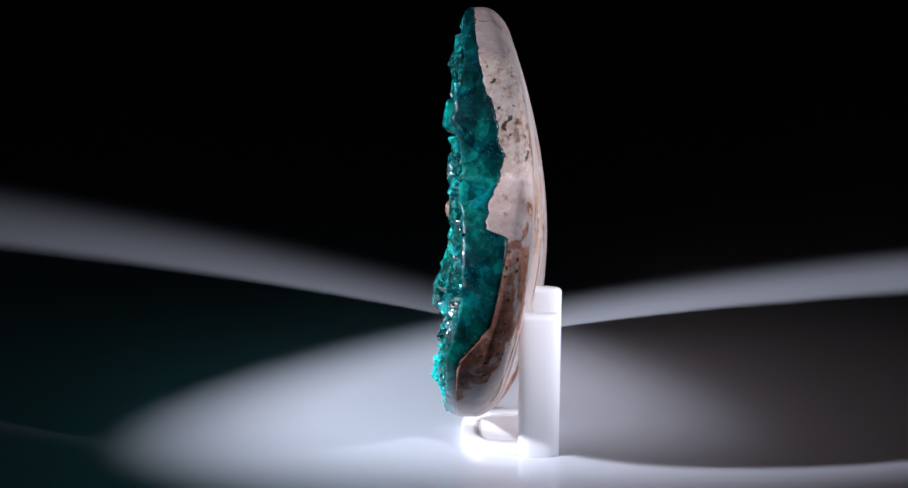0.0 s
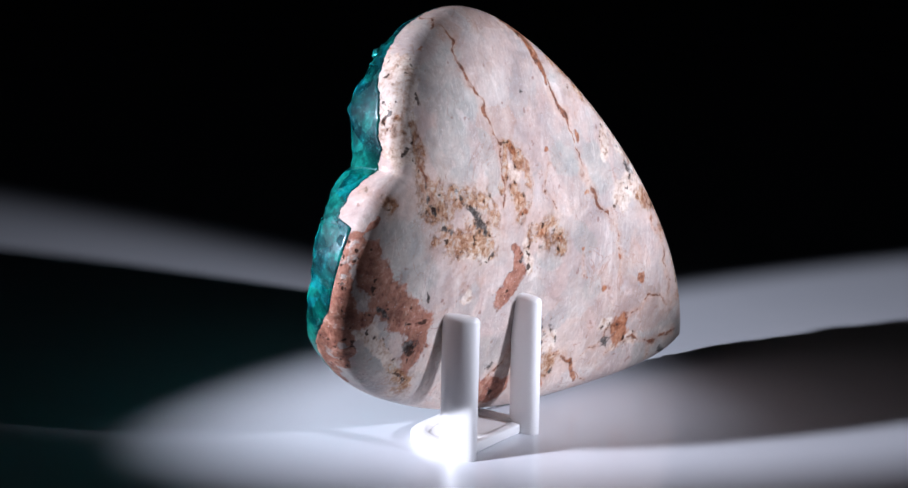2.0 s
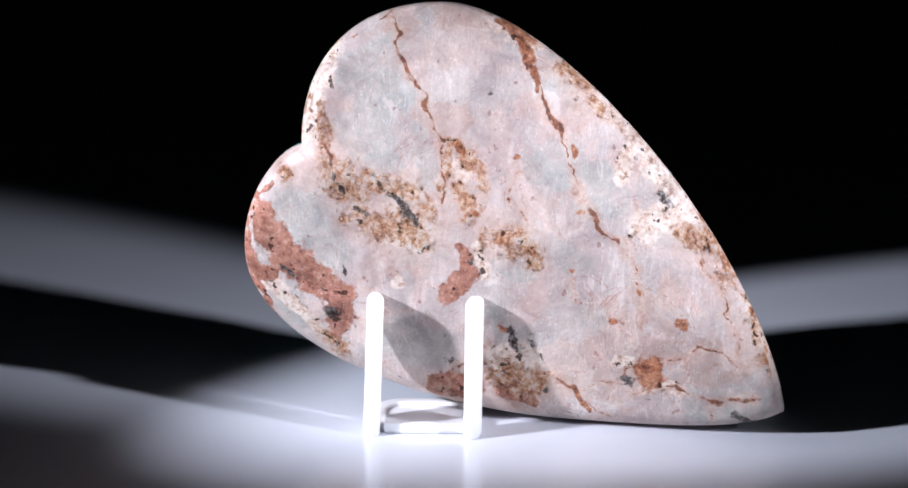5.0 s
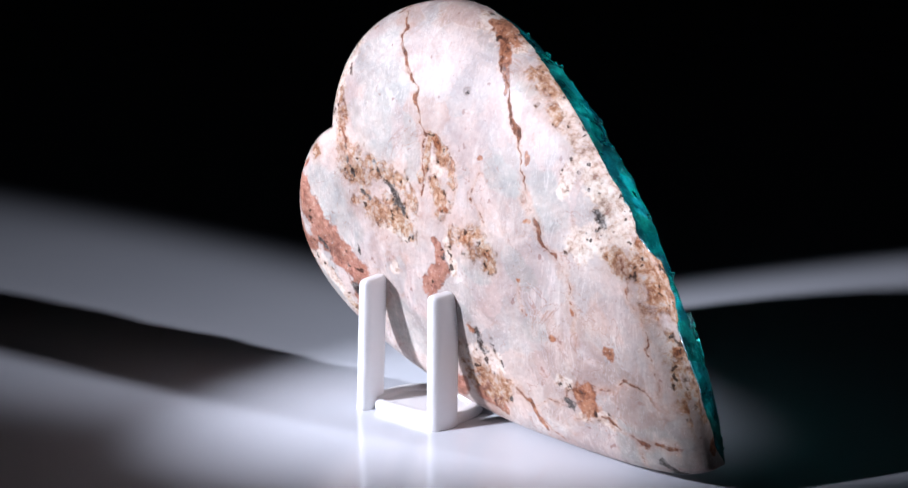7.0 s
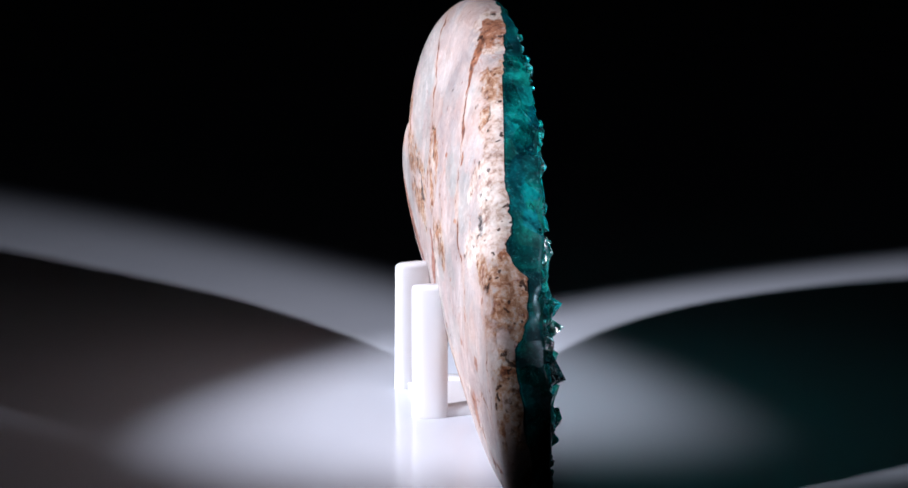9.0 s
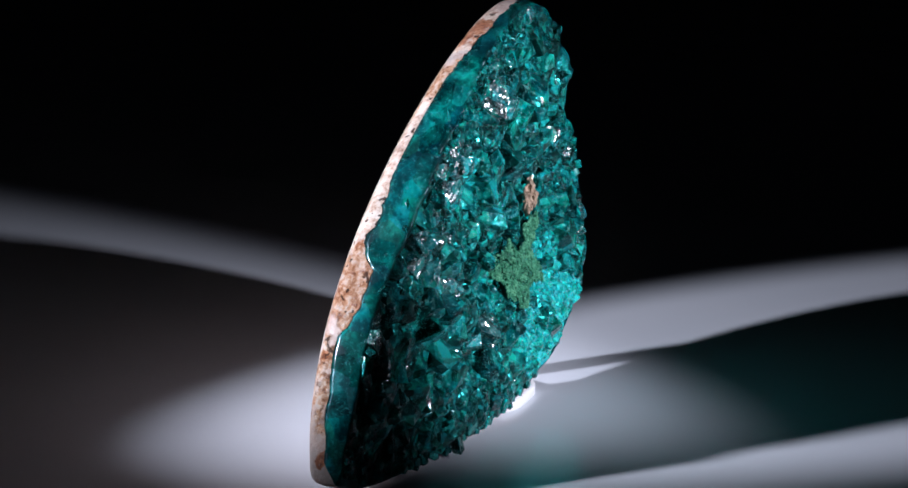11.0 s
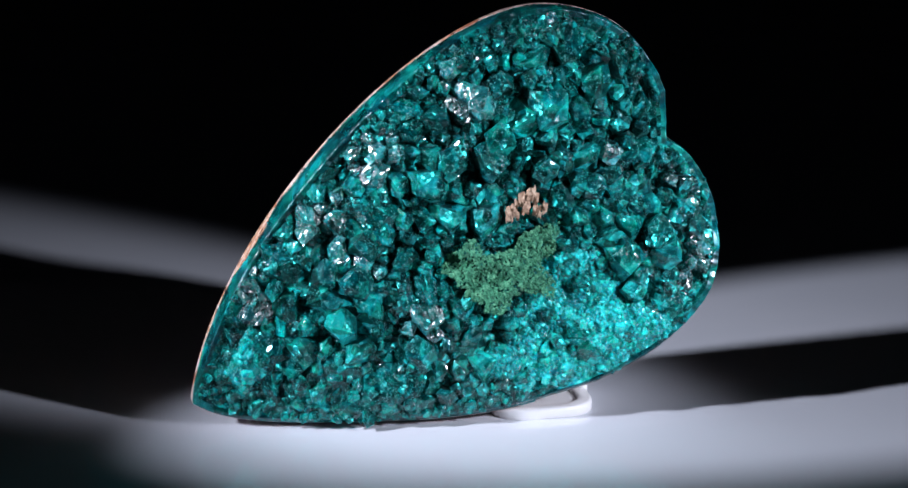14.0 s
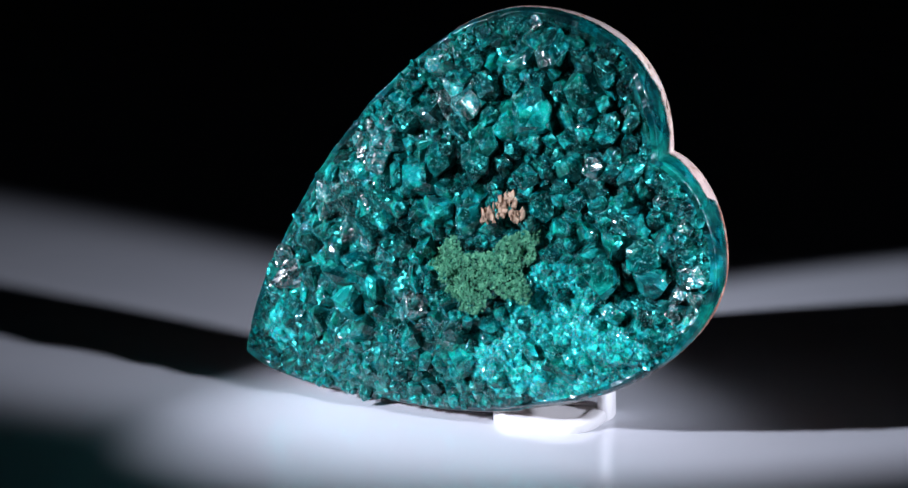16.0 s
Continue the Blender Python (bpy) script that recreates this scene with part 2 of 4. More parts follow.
def crystal_green(name, source, dark, mid, bright, pale, gloss=0.14, chip=0.75, glow=0.6, cloudy=0.7, clear=0.0, flake=0.0, inner=0.35, facets=0.26, tint=(0.03, 0.95, 0.85), grain=450.0, skin_depth=0.16):
    """Glassy green-blue crystal: cloudy inside with small broken planes, their catch of light partly painted in the
    colour, under a clear smooth face.
    """
    m, nt, b = material(name)
    co = obj_coords(nt)
    if source == "object":
        rnd = nt.nodes.new("ShaderNodeObjectInfo").outputs["Random"]
        shift = nt.nodes.new("ShaderNodeVectorMath")
        shift.operation = "ADD"
        nt.links.new(co, shift.inputs[0])
        nt.links.new(maths(nt, "MULTIPLY", rnd, 40.0), shift.inputs[1])
        co, unit = shift.outputs[0], 1.0
    elif source == "island":
        rnd, unit = nt.nodes.new("ShaderNodeNewGeometry").outputs["Random Per Island"], 600.0
    else:
        rnd, unit = step(nt, noise_node(nt, co, 150, 4, 0.6, 0.8), 0.25, 0.75), grain
    cloud = noise_node(nt, co, 0.9 * unit, 5, 0.62, 0.8)
    fine = noise_node(nt, co, 5.0 * unit, 4, 0.7)
    crack = noise_node(nt, co, 2.0 * unit, 3, 0.5, 2.5)
    line = maths(nt, "ABSOLUTE", maths(nt, "SUBTRACT", crack, 0.5))
    cells = node(nt, "ShaderNodeTexVoronoi", Scale=1.5 * unit)
    bent = nt.nodes.new("ShaderNodeVectorMath")
    bent.operation = "MULTIPLY_ADD"
    nt.links.new(maths(nt, "MULTIPLY", fine, 0.22 / unit), bent.inputs[0])
    bent.inputs[1].default_value = (1, 1, 1)
    nt.links.new(co, bent.inputs[2])
    nt.links.new(bent.outputs[0], cells.inputs["Vector"])
    tone = nt.nodes.new("ShaderNodeSeparateColor")
    nt.links.new(cells.outputs["Color"], tone.inputs[0])
    shade = maths(nt, "ADD", maths(nt, "MULTIPLY", rnd, 0.36), maths(nt, "MULTIPLY_ADD", cloud, 1.9, -0.86))
    # some cells painted brighter, as broken planes reflecting light inside
    shade = maths(nt, "ADD", shade, maths(nt, "MULTIPLY", maths(nt, "POWER", tone.outputs[0], 2.5), 0.32))
    shade = maths(nt, "ADD", shade, maths(nt, "MULTIPLY_ADD", fine, 0.6, -0.29))
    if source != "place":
        # a random tone per facet, inner reflection painted into the colour
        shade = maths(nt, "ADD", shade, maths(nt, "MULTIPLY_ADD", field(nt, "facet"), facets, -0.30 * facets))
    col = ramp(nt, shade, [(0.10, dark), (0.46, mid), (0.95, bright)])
    col = mix(nt, 1.0, col, mix(nt, tone.outputs[2], (1.0, 1.03, 0.84), (1.0, 0.92, 1.08)), "MULTIPLY")
    milky = maths(nt, "MULTIPLY", step(nt, line, 0.10 * cloudy, 0.0), step(nt, fine, 0.48, 0.66))
    col = mix(nt, maths(nt, "MULTIPLY", milky, cloudy), col, pale)
    nt.links.new(col, b.inputs["Base Color"])
    nt.links.new(maths(nt, "MULTIPLY_ADD", tone.outputs[1], 0.2, gloss), b.inputs["Roughness"])
    b.inputs["IOR"].default_value = 1.6
    b.inputs["Specular IOR Level"].default_value = inner
    b.inputs["Specular Tint"].default_value = (*tint, 1)    # inner planes mirror green
    b.inputs["Subsurface Weight"].default_value = glow
    b.inputs["Subsurface Radius"].default_value = (0.0001, 0.0022, 0.0020)
    b.inputs["Subsurface Scale"].default_value = 1.0
    b.inputs["Transmission Weight"].default_value = clear
    b.inputs["Coat Weight"].default_value = 1.0 if flake > 0.5 else 0.5
    b.inputs["Coat Roughness"].default_value = 0.05 + (0.20 * flake if flake > 0.5 else 0.0)
    b.inputs["Coat IOR"].default_value = 1.6 + (0.9 * flake if flake > 0.5 else 0.0)
    # each broken plane leans its own way, with smaller chips upon it
    grains = node(nt, "ShaderNodeTexVoronoi", Scale=7.5 * unit)
    nt.links.new(bent.outputs[0], grains.inputs["Vector"])
    both = mix(nt, 0.22, cells.outputs["Color"], grains.outputs["Color"])
    lean = nt.nodes.new("ShaderNodeVectorMath")
    lean.operation = "SUBTRACT"
    nt.links.new(both, lean.inputs[0])
    lean.inputs[1].default_value = (0.5, 0.5, 0.5)
    total = nt.nodes.new("ShaderNodeVectorMath")
    total.operation = "MULTIPLY_ADD"
    nt.links.new(lean.outputs[0], total.inputs[0])
    total.inputs[1].default_value = (2 * chip, 2 * chip, 2 * chip)
    nt.links.new(nt.nodes.new("ShaderNodeNewGeometry").outputs["Normal"], total.inputs[2])
    unit_length = nt.nodes.new("ShaderNodeVectorMath")
    unit_length.operation = "NORMALIZE"
    nt.links.new(total.outputs[0], unit_length.inputs[0])
    nt.links.new(unit_length.outputs[0], b.inputs["Normal"])
    skin = node(nt, "ShaderNodeBump", Strength=skin_depth, Distance=0.0005)
    nt.links.new(maths(nt, "ADD", maths(nt, "MULTIPLY", cloud, 0.5), maths(nt, "MULTIPLY", step(nt, line, 0.03, 0.0), 0.1)), skin.inputs["Height"])
    if flake:
        # splintered faces: slivers that each mirror the lamps by themselves
        long_way = nt.nodes.new("ShaderNodeVectorMath")
        long_way.operation = "MULTIPLY"
        nt.links.new(bent.outputs[0], long_way.inputs[0])
        long_way.inputs[1].default_value = (1.0, 0.4, 0.8)
        sliver = node(nt, "ShaderNodeTexVoronoi", Scale=8.0 * unit)
        nt.links.new(long_way.outputs[0], sliver.inputs["Vector"])
        tip = nt.nodes.new("ShaderNodeVectorMath")
        tip.operation = "SUBTRACT"
        nt.links.new(sliver.outputs["Color"], tip.inputs[0])
        tip.inputs[1].default_value = (0.5, 0.5, 0.5)
        tilted = nt.nodes.new("ShaderNodeVectorMath")
        tilted.operation = "MULTIPLY_ADD"
        nt.links.new(tip.outputs[0], tilted.inputs[0])
        tilted.inputs[1].default_value = (1.0 * flake,) * 3
        nt.links.new(skin.outputs[0], tilted.inputs[2])
        nt.links.new(tilted.outputs[0], b.inputs["Coat Normal"])
    else:
        nt.links.new(skin.outputs[0], b.inputs["Coat Normal"])
    return m


def moss_green():
    m, nt, b = material("green_crust")
    co = obj_coords(nt)
    n = noise_node(nt, co, 900, 5, 0.75)
    col = ramp(nt, n, [(0.3, (0.004, 0.05, 0.03)), (0.5, (0.03, 0.22, 0.115)), (0.72, (0.18, 0.50, 0.29))])
    nt.links.new(col, b.inputs["Base Color"])
    b.inputs["Roughness"].default_value = 0.6
    bump(nt, b, n, 0.8, 0.0004)
    return m


def brown_stone():
    m, nt, b = material("brown_matrix")
    co = obj_coords(nt)
    n = noise_node(nt, co, 500, 6, 0.7)
    nt.links.new(ramp(nt, n, [(0.3, (0.14, 0.08, 0.05)), (0.5, (0.42, 0.29, 0.20)), (0.75, (0.64, 0.50, 0.38))]), b.inputs["Base Color"])
    b.inputs["Roughness"].default_value = 0.7
    bump(nt, b, n, 0.9, 0.0006)
    return m


ACRYLIC, PLASTIC, CLOTH, STONE = white_acrylic(), white_plastic(), black_cloth(), banded_stone()
DEEP = ((0.0, 0.016, 0.016), (0.0, 0.078, 0.075), (0.008, 0.44, 0.40), (0.22, 0.58, 0.55))
TURQ = ((0.0, 0.10, 0.10), (0.01, 0.46, 0.44), (0.04, 0.88, 0.83), (0.50, 0.85, 0.83))
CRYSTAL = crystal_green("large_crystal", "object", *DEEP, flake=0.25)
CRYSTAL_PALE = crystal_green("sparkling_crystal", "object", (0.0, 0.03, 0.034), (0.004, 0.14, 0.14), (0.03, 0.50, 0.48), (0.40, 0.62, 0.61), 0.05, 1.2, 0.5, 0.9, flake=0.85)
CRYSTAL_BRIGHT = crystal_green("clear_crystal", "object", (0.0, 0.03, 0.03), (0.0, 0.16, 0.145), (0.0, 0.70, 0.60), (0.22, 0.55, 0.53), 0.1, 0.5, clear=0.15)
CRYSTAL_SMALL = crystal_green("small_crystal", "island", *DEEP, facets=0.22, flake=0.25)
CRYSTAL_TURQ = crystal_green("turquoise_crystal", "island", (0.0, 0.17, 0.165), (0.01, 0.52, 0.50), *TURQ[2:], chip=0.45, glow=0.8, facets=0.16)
CRUST = crystal_green("crystal_crust", "place", *DEEP)
CRUST_TURQ = crystal_green("turquoise_crust", "place", *TURQ)
RIM_GREEN = crystal_green("polished_crust", "place", (0.0, 0.02, 0.024), (0.0, 0.075, 0.077), (0.004, 0.31, 0.29), (0.10, 0.34, 0.34), 0.2, 0.11, cloudy=0.45, inner=0.22, grain=200.0, tint=(0.6, 0.9, 1.0), skin_depth=0.06)
MOSS, BROWN = moss_green(), brown_stone()


# ---- helpers for meshes ----
def mesh_object(name, verts, faces, mat, parent=None, label="", smooth=False):
    me = bpy.data.meshes.new(name)
    me.from_pydata(verts, [], faces)
    me.materials.append(mat)
    if smooth:
        me.shade_smooth()
    ob = new(name, me)
    if parent:
        ob.parent = parent
    if label:
        ob["label"] = label
    return ob


def part(name, bm, mat, parent, label="", smooth=False):
    me = bpy.data.meshes.new(name)
    bm.normal_update()
    if smooth:
        for f in bm.faces:
            f.smooth = True
        for e in bm.edges:
            e.smooth = e.calc_face_angle(0) < 0.6
    bm.to_mesh(me)
    bm.free()
    me.materials.append(mat)
    ob = new(name, me)
    if parent:
        ob.parent = parent
    if label:
        ob["label"] = label
    return ob


def box(x0, x1, y0, y1, z0, z1):
    bm = bmesh.new()
    bmesh.ops.create_cube(bm, size=1.0, matrix=Matrix.LocRotScale(((x0 + x1) / 2, (y0 + y1) / 2, (z0 + z1) / 2), None, (x1 - x0, y1 - y0, z1 - z0)))
    return bm


# ---- the studio ----
FLOOR = 1.1              # its height in millimetres
tagged(part("floor", box(-1.2, 1.2, -1.2, 1.5, -0.02, FLOOR * MM), ACRYLIC, None), "glossy white acrylic tabletop under the specimen", "floor", kind="structure")
for wall_name, dims in (("wall_north", (-1.22, 1.22, 1.5, 1.53, -0.02, 1.6)), ("wall_south", (-1.22, 1.22, -1.23, -1.2, -0.02, 1.6)),
                        ("wall_west", (-1.23, -1.2, -1.2, 1.5, -0.02, 1.6)), ("wall_east", (1.2, 1.23, -1.2, 1.5, -0.02, 1.6))):
    tagged(part(wall_name, box(*dims), CLOTH, None), "matt black cloth backdrop of the dark studio", "wall", kind="structure")

# ---- the heart: outline and surfaces, in millimetres (across, up) ----
TIP, TOP, NOTCH, LOBE, LOW = (53.6, 6.0), (-8.5, 77.3), (-32.9, 52.6), (-44.0, 32.5), (16.0, 1.8)
CURVES = ((TIP, (48.0, 36.0), (12.8, 77.3), TOP), (TOP, (-20.5, 77.3), (-33.0, 71.0), NOTCH), (NOTCH, (-38.5, 51.0), (-44.0, 42.0), LOBE),
          (LOBE, (-44.0, 17.5), (-20.5, 1.8), LOW), (LOW, (33.5, 1.8), (47.5, 1.4), TIP))
CENTRE = np.array((0.0, 38.0))


def outline(count):
    """The distance from CENTRE to the rim at evenly spread angles."""
    t = np.linspace(0, 1, 300, endpoint=False)[:, None]
    pts = np.concatenate([(1 - t) ** 3 * np.array(a) + 3 * (1 - t) ** 2 * t * np.array(b) + 3 * (1 - t) * t * t * np.array(c) + t ** 3 * np.array(d) for a, b, c, d in CURVES])
    d = pts - CENTRE
    ang, rad = np.arctan2(d[:, 1], d[:, 0]), np.hypot(d[:, 0], d[:, 1])
    order = np.argsort(ang)
    phi = np.linspace(-math.pi, math.pi, count, endpoint=False)
    return phi, np.interp(phi, ang[order], rad[order], period=2 * math.pi)


TABLES = {}


def lattice(y, z, scale, seed):
    """Smooth value noise from -1 to 1 over arrays."""
    u, v = y / scale + 100.3, z / scale + 100.7
    i, j = np.floor(u).astype(int), np.floor(v).astype(int)
    fu, fv = u - i, v - j
    fu, fv = fu * fu * (3 - 2 * fu), fv * fv * (3 - 2 * fv)
    if seed not in TABLES:
        TABLES[seed] = np.random.RandomState(seed).uniform(-1, 1, (256, 256))
    table = TABLES[seed]
    g = lambda a, b: table[a % 256, b % 256]
    return (g(i, j) * (1 - fu) + g(i + 1, j) * fu) * (1 - fv) + (g(i, j + 1) * (1 - fu) + g(i + 1, j + 1) * fu) * fv


def fractal(y, z, scale, seed, octaves=4):
    return sum(lattice(y, z, scale / 2 ** k, seed + k) * 0.5 ** k for k in range(octaves))


def back_x(y, z):
    h = z - 37.5
    return 9.6 + 0.0813 * y + 0.010 * h - 0.00108 * y * y - 0.0055 * h * h - 0.0035 * y * h + 0.3 + 0.9 * np.clip((-12 - y) / 25, 0, 1) ** 1.5 * np.clip((72 - z) / 30, 0.3, 1)


# the cut edge, from the foot to the top: heights, the front of the crust, and where the stone ends, on either flank
LEFT_RIM = ((10, 18, 26, 32, 40, 46, 51, 57, 62, 70, 77), (-6.2, -6.2, -5.7, -4.2, -3.6, -4.1, -4.2, -3.7, -5.4, -3.9, -3.6))
RIGHT_RIM = ((7, 14, 23, 30, 36, 42, 50, 55, 60, 67, 70, 77), (5.4, 4.6, 4.2, 3.9, 3.2, 1.4, -0.3, -0.6, -2.0, -2.6, -3.0, -3.8))
LEFT_SEAM = ((22, 24.6, 30.4, 33.3, 38.7, 43.2, 44.8, 45.8, 49.5, 52.4, 56.5, 59.3, 63.7, 66.7, 71, 77), (-4.9, -4.0, 0.2, 2.4, 3.3, 4.1, 2.8, -0.3, 0.3, 1.9, 2.8, 1.8, 0.9, -0.5, -1.5, -2.4))
RIGHT_SEAM = ((8, 15, 20, 24, 28, 30, 33, 37.8, 39.5, 42, 44.4, 48.5, 53, 56.7, 61.6, 66.6, 76), (7.5, 8.4, 8.3, 8.9, 8.6, 6.9, 5.7, 4.9, 6.6, 8.1, 6.1, 5.9, 5.7, 5.6, 4.2, 1.8, -2.6))


def rim_front_x(y, z):
    side = np.clip((y + 18) / 20, 0, 1)
    x = np.interp(z, *LEFT_RIM) * (1 - side) + np.interp(z, *RIGHT_RIM) * side
    foot = np.clip((14 - z) / 10, 0, 1)
    return x * (1 - foot) + (-3.2 + 0.12 * y + 0.0008 * y * y) * foot


def rim_gap(y, z):
    """How far a place lies inside the rim."""
    a = np.arctan2(z - CENTRE[1], y - CENTRE[0])
    return np.interp(a, PHI, RIM, period=2 * math.pi) - np.hypot(y - CENTRE[0], z - CENTRE[1])


def front_x(y, z):
    """The mean front: domed, falling back to the rim over its last 8 mm."""
    h = z - 37.5
    x = np.minimum(-5.4 + 0.0793 * y + 0.042 * h + 0.0022 * y * y - 0.0008 * h * h - 0.00136 * y * h, back_x(y, z) - 6.0)
    d = rim_gap(y, z)
    s = np.sqrt(np.maximum(0, 1 - (1 - np.clip(d / 8.0, 0, 1)) ** 2))
    xr = np.maximum(rim_front_x(y, z), x)
    return xr + (x - xr) * (0.15 + 0.85 * s)


def crust_x(y, z):
    """The uneven front of the crust between the crystals, deeper among the large ones."""
    near = np.clip((rim_gap(y, z) - 1) / 6, 0, 1)
    sunk = 0.6 * np.clip((z - 22 - 0.2 * y) / 14, 0, 1) * near - 0.35 * (1 - near)
    return front_x(y, z) + 0.95 + sunk + 1.5 * fractal(y, z, 6.0, 150, 5)


def seam_x(y, z, phi):
    """Where the pale stone meets the green crust on the cut edge."""
    right = y > -8.5
    x = np.where(right, np.interp(z, *RIGHT_SEAM), np.interp(z, *LEFT_SEAM)) + 0.35 * fractal(phi * 40, phi * 0, 1.0, 40, 3)
    low = np.where(right, np.clip((9 - z) / 3, 0, 1), np.clip((25 - z) / 3, 0, 1))
    return np.maximum(x * (1 - low) + (rim_front_x(y, z) + np.where(right, 0.2, 1.2)) * low, rim_front_x(y, z) + 0.1)


COUNT, RINGS = 720, 110
PHI, RIM = outline(COUNT)


def ring_points(rho, inset=0.0):
    r = RIM * rho - inset
    return CENTRE[0] + r * np.cos(PHI), CENTRE[1] + r * np.sin(PHI)


def stitch(rings, cap_first=False):
    """Faces between rings of COUNT points; the first ring closed by a fan round point 0 if asked."""
    faces, off = [], 1 if cap_first else 0
    for k in range(rings - 1):
        a = off + k * COUNT
        for i in range(COUNT):
            j = (i + 1) % COUNT
            faces.append((a + i, a + j, a + COUNT + j, a + COUNT + i))
    if cap_first:
        faces += [(0, off + (i + 1) % COUNT, off + i) for i in range(COUNT)]
    return faces


# where the colours of the stone and one painted shadow lie: strokes of (across, up, half width)
BRICK = [
    ((-39.7, 41.4, 1.4), (-39.2, 37.7, 2.5), (-37.2, 33.4, 2.8), (-34.2, 31.1, 2.8), (-30.2, 27.7, 3.0), (-26.6, 25.4, 2.8), (-26.6, 20.8, 2.9), (-27.2, 17.3, 1.8)),
    ((-42.6, 36.7, 1.0), (-43.1, 32.4, 0.8), (-41.6, 29.1, 1.3), (-39.6, 29.3, 1.8)), ((-6.7, 9.3, 2.6), (-8.6, 7.7, 1.8), (-1.9, 7.9, 2.0)),
    ((-4.7, 36.0, 0.8), (-3.2, 31.1, 1.8), (-6.6, 26.7, 1.8)), ((-40.2, 44.8, 0.6), (-38.2, 46.5, 0.5)), ((3.8, 8.5, 2.1), (8.2, 6.5, 1.2)),
    ((-42, 44, 1.2), (-44, 36, 1.6), (-43.5, 29, 1.8), (-41, 23, 1.4)), ((40, 38.5, 1.2), (43, 33.5, 1.2)), ((-41.5, 22, 1.6), (-37.5, 17, 1.5), (-33, 13, 1.0)),
]
GREY = [
    ((-25.0, 56.3, 2.5), (-21.8, 53.9, 3.6), (-16.8, 51.8, 3.4)), ((-22.8, 65.2, 3.8), (-18.4, 67.9, 3.8), (-19.2, 57.8, 3.4), (-14.7, 62.0, 2.2)),
    ((-13.6, 56.1, 2.0), (-11.1, 51.6, 2.2), (-9.8, 47.2, 1.6)), ((-35.3, 43.3, 2.9), (-31.4, 39.6, 4.8), (-28.2, 34.2, 4.5)), ((-35.5, 23.1, 3.7), (-33.6, 19.6, 2.2)),
    ((4.0, 33.0, 2.1), (6.4, 30.9, 1.9)), ((9.0, 49.7, 2.4), (12.5, 48.1, 2.4)), ((19.2, 48.7, 2.6), (21.5, 44.6, 2.9)), ((13.7, 34.6, 2.1), (16.9, 32.1, 1.9)),
    # the stroke from (-14.5, 17.0) is a post's shadow painted as grey
    ((18.4, 23.6, 2.7),), ((-14.5, 17.0, 4.6), (-9.1, 15.6, 4.1)), ((2.0, 23.2, 1.7), (2.9, 17.5, 1.6)), ((39.0, 7.5, 3.5), (48.5, 8.1, 2.9)),
    ((11.2, 65.0, 1.1), (13.2, 63.9, 1.1)),
]
OCHRE = [
    ((-28.5, 52.9, 0.9), (-27.4, 49.6, 1.6), (-25.4, 46.6, 3.4), (-22.5, 45.4, 2.6)), ((-21.2, 47.2, 1.8), (-17.4, 46.1, 1.8), (-12.4, 44.6, 2.3), (-10.2, 41.9, 1.6)),
    ((-23.5, 40.4, 2.1), (-18.5, 39.7, 3.2), (-12.9, 38.7, 3.0), (-10.6, 35.7, 1.3)), ((-4.2, 45.8, 1.6), (-2.6, 41.6, 1.6)),
    ((-5.8, 53.8, 1.0), (-3.5, 51.6, 1.3), (-0.8, 49.1, 1.0), (-0.2, 46.4, 0.7)), ((1.5, 37.1, 2.0), (4.3, 37.0, 2.5), (7.8, 36.0, 1.7), (8.2, 33.2, 1.4)),
    ((-35.8, 47.7, 1.3),), ((2.9, 11.6, 3.4), (7.8, 10.2, 3.4), (11.1, 11.3, 1.8)), ((-30.3, 18.5, 1.3), (-26.4, 14.6, 1.8)), ((-29.2, 60.5, 0.8), (-28.0, 54.6, 1.0)),
    ((-7.1, 53.9, 0.7), (-7.6, 45.9, 0.9)), ((35.0, 38.7, 1.7), (37.3, 36.5, 1.2)), ((17.9, 61.3, 0.9), (19.4, 59.2, 0.7)), ((13, 68, 1.8), (18, 64, 2.6)),
    ((39, 40, 2.3), (42, 35, 2.6), (44, 31, 2.1)), ((-31, 66, 1.3), (-32.5, 60, 1.3)), ((46.5, 26, 1.6), (49.5, 20, 1.8), (51.5, 14, 1.6)),
]
DARK = [
    ((-17.5, 44.5, 1.2), (-14.9, 43.1, 1.5), (-13.2, 40.2, 2.0)), ((-23.5, 41.6, 0.6), (-21.3, 41.3, 0.8)), ((30.0, 45.4, 1.0), (31.6, 43.8, 1.1)),
    ((4.7, 19.7, 1.5), (5.9, 17.2, 1.2)), ((8.3, 18.2, 1.2),), ((-2.5, 32.7, 0.8),), ((-6.9, 13.4, 1.0),), ((-37.0, 31.2, 0.5), (-35.4, 29.8, 0.6), (-34.0, 28.7, 0.5)),
    ((-29.4, 26.6, 0.6),), ((24.0, 11.9, 0.9), (26.0, 10.6, 1.1)), ((-27.8, 21.8, 1.5),), ((-27.4, 49.6, 0.4), (-26.6, 46.8, 0.5), (-25.0, 45.0, 0.5)),
    ((-20.6, 47.6, 0.5), (-18.5, 45.3, 0.6)), ((-26.3, 30.9, 0.4), (-25.6, 28.9, 0.4)), ((10.7, 8.3, 1.0),), ((-10.8, 34.9, 0.6),), ((0.1, 62.7, 0.6),),
    ((43.7, 6.0, 0.6), (47.4, 3.5, 0.8)),
]
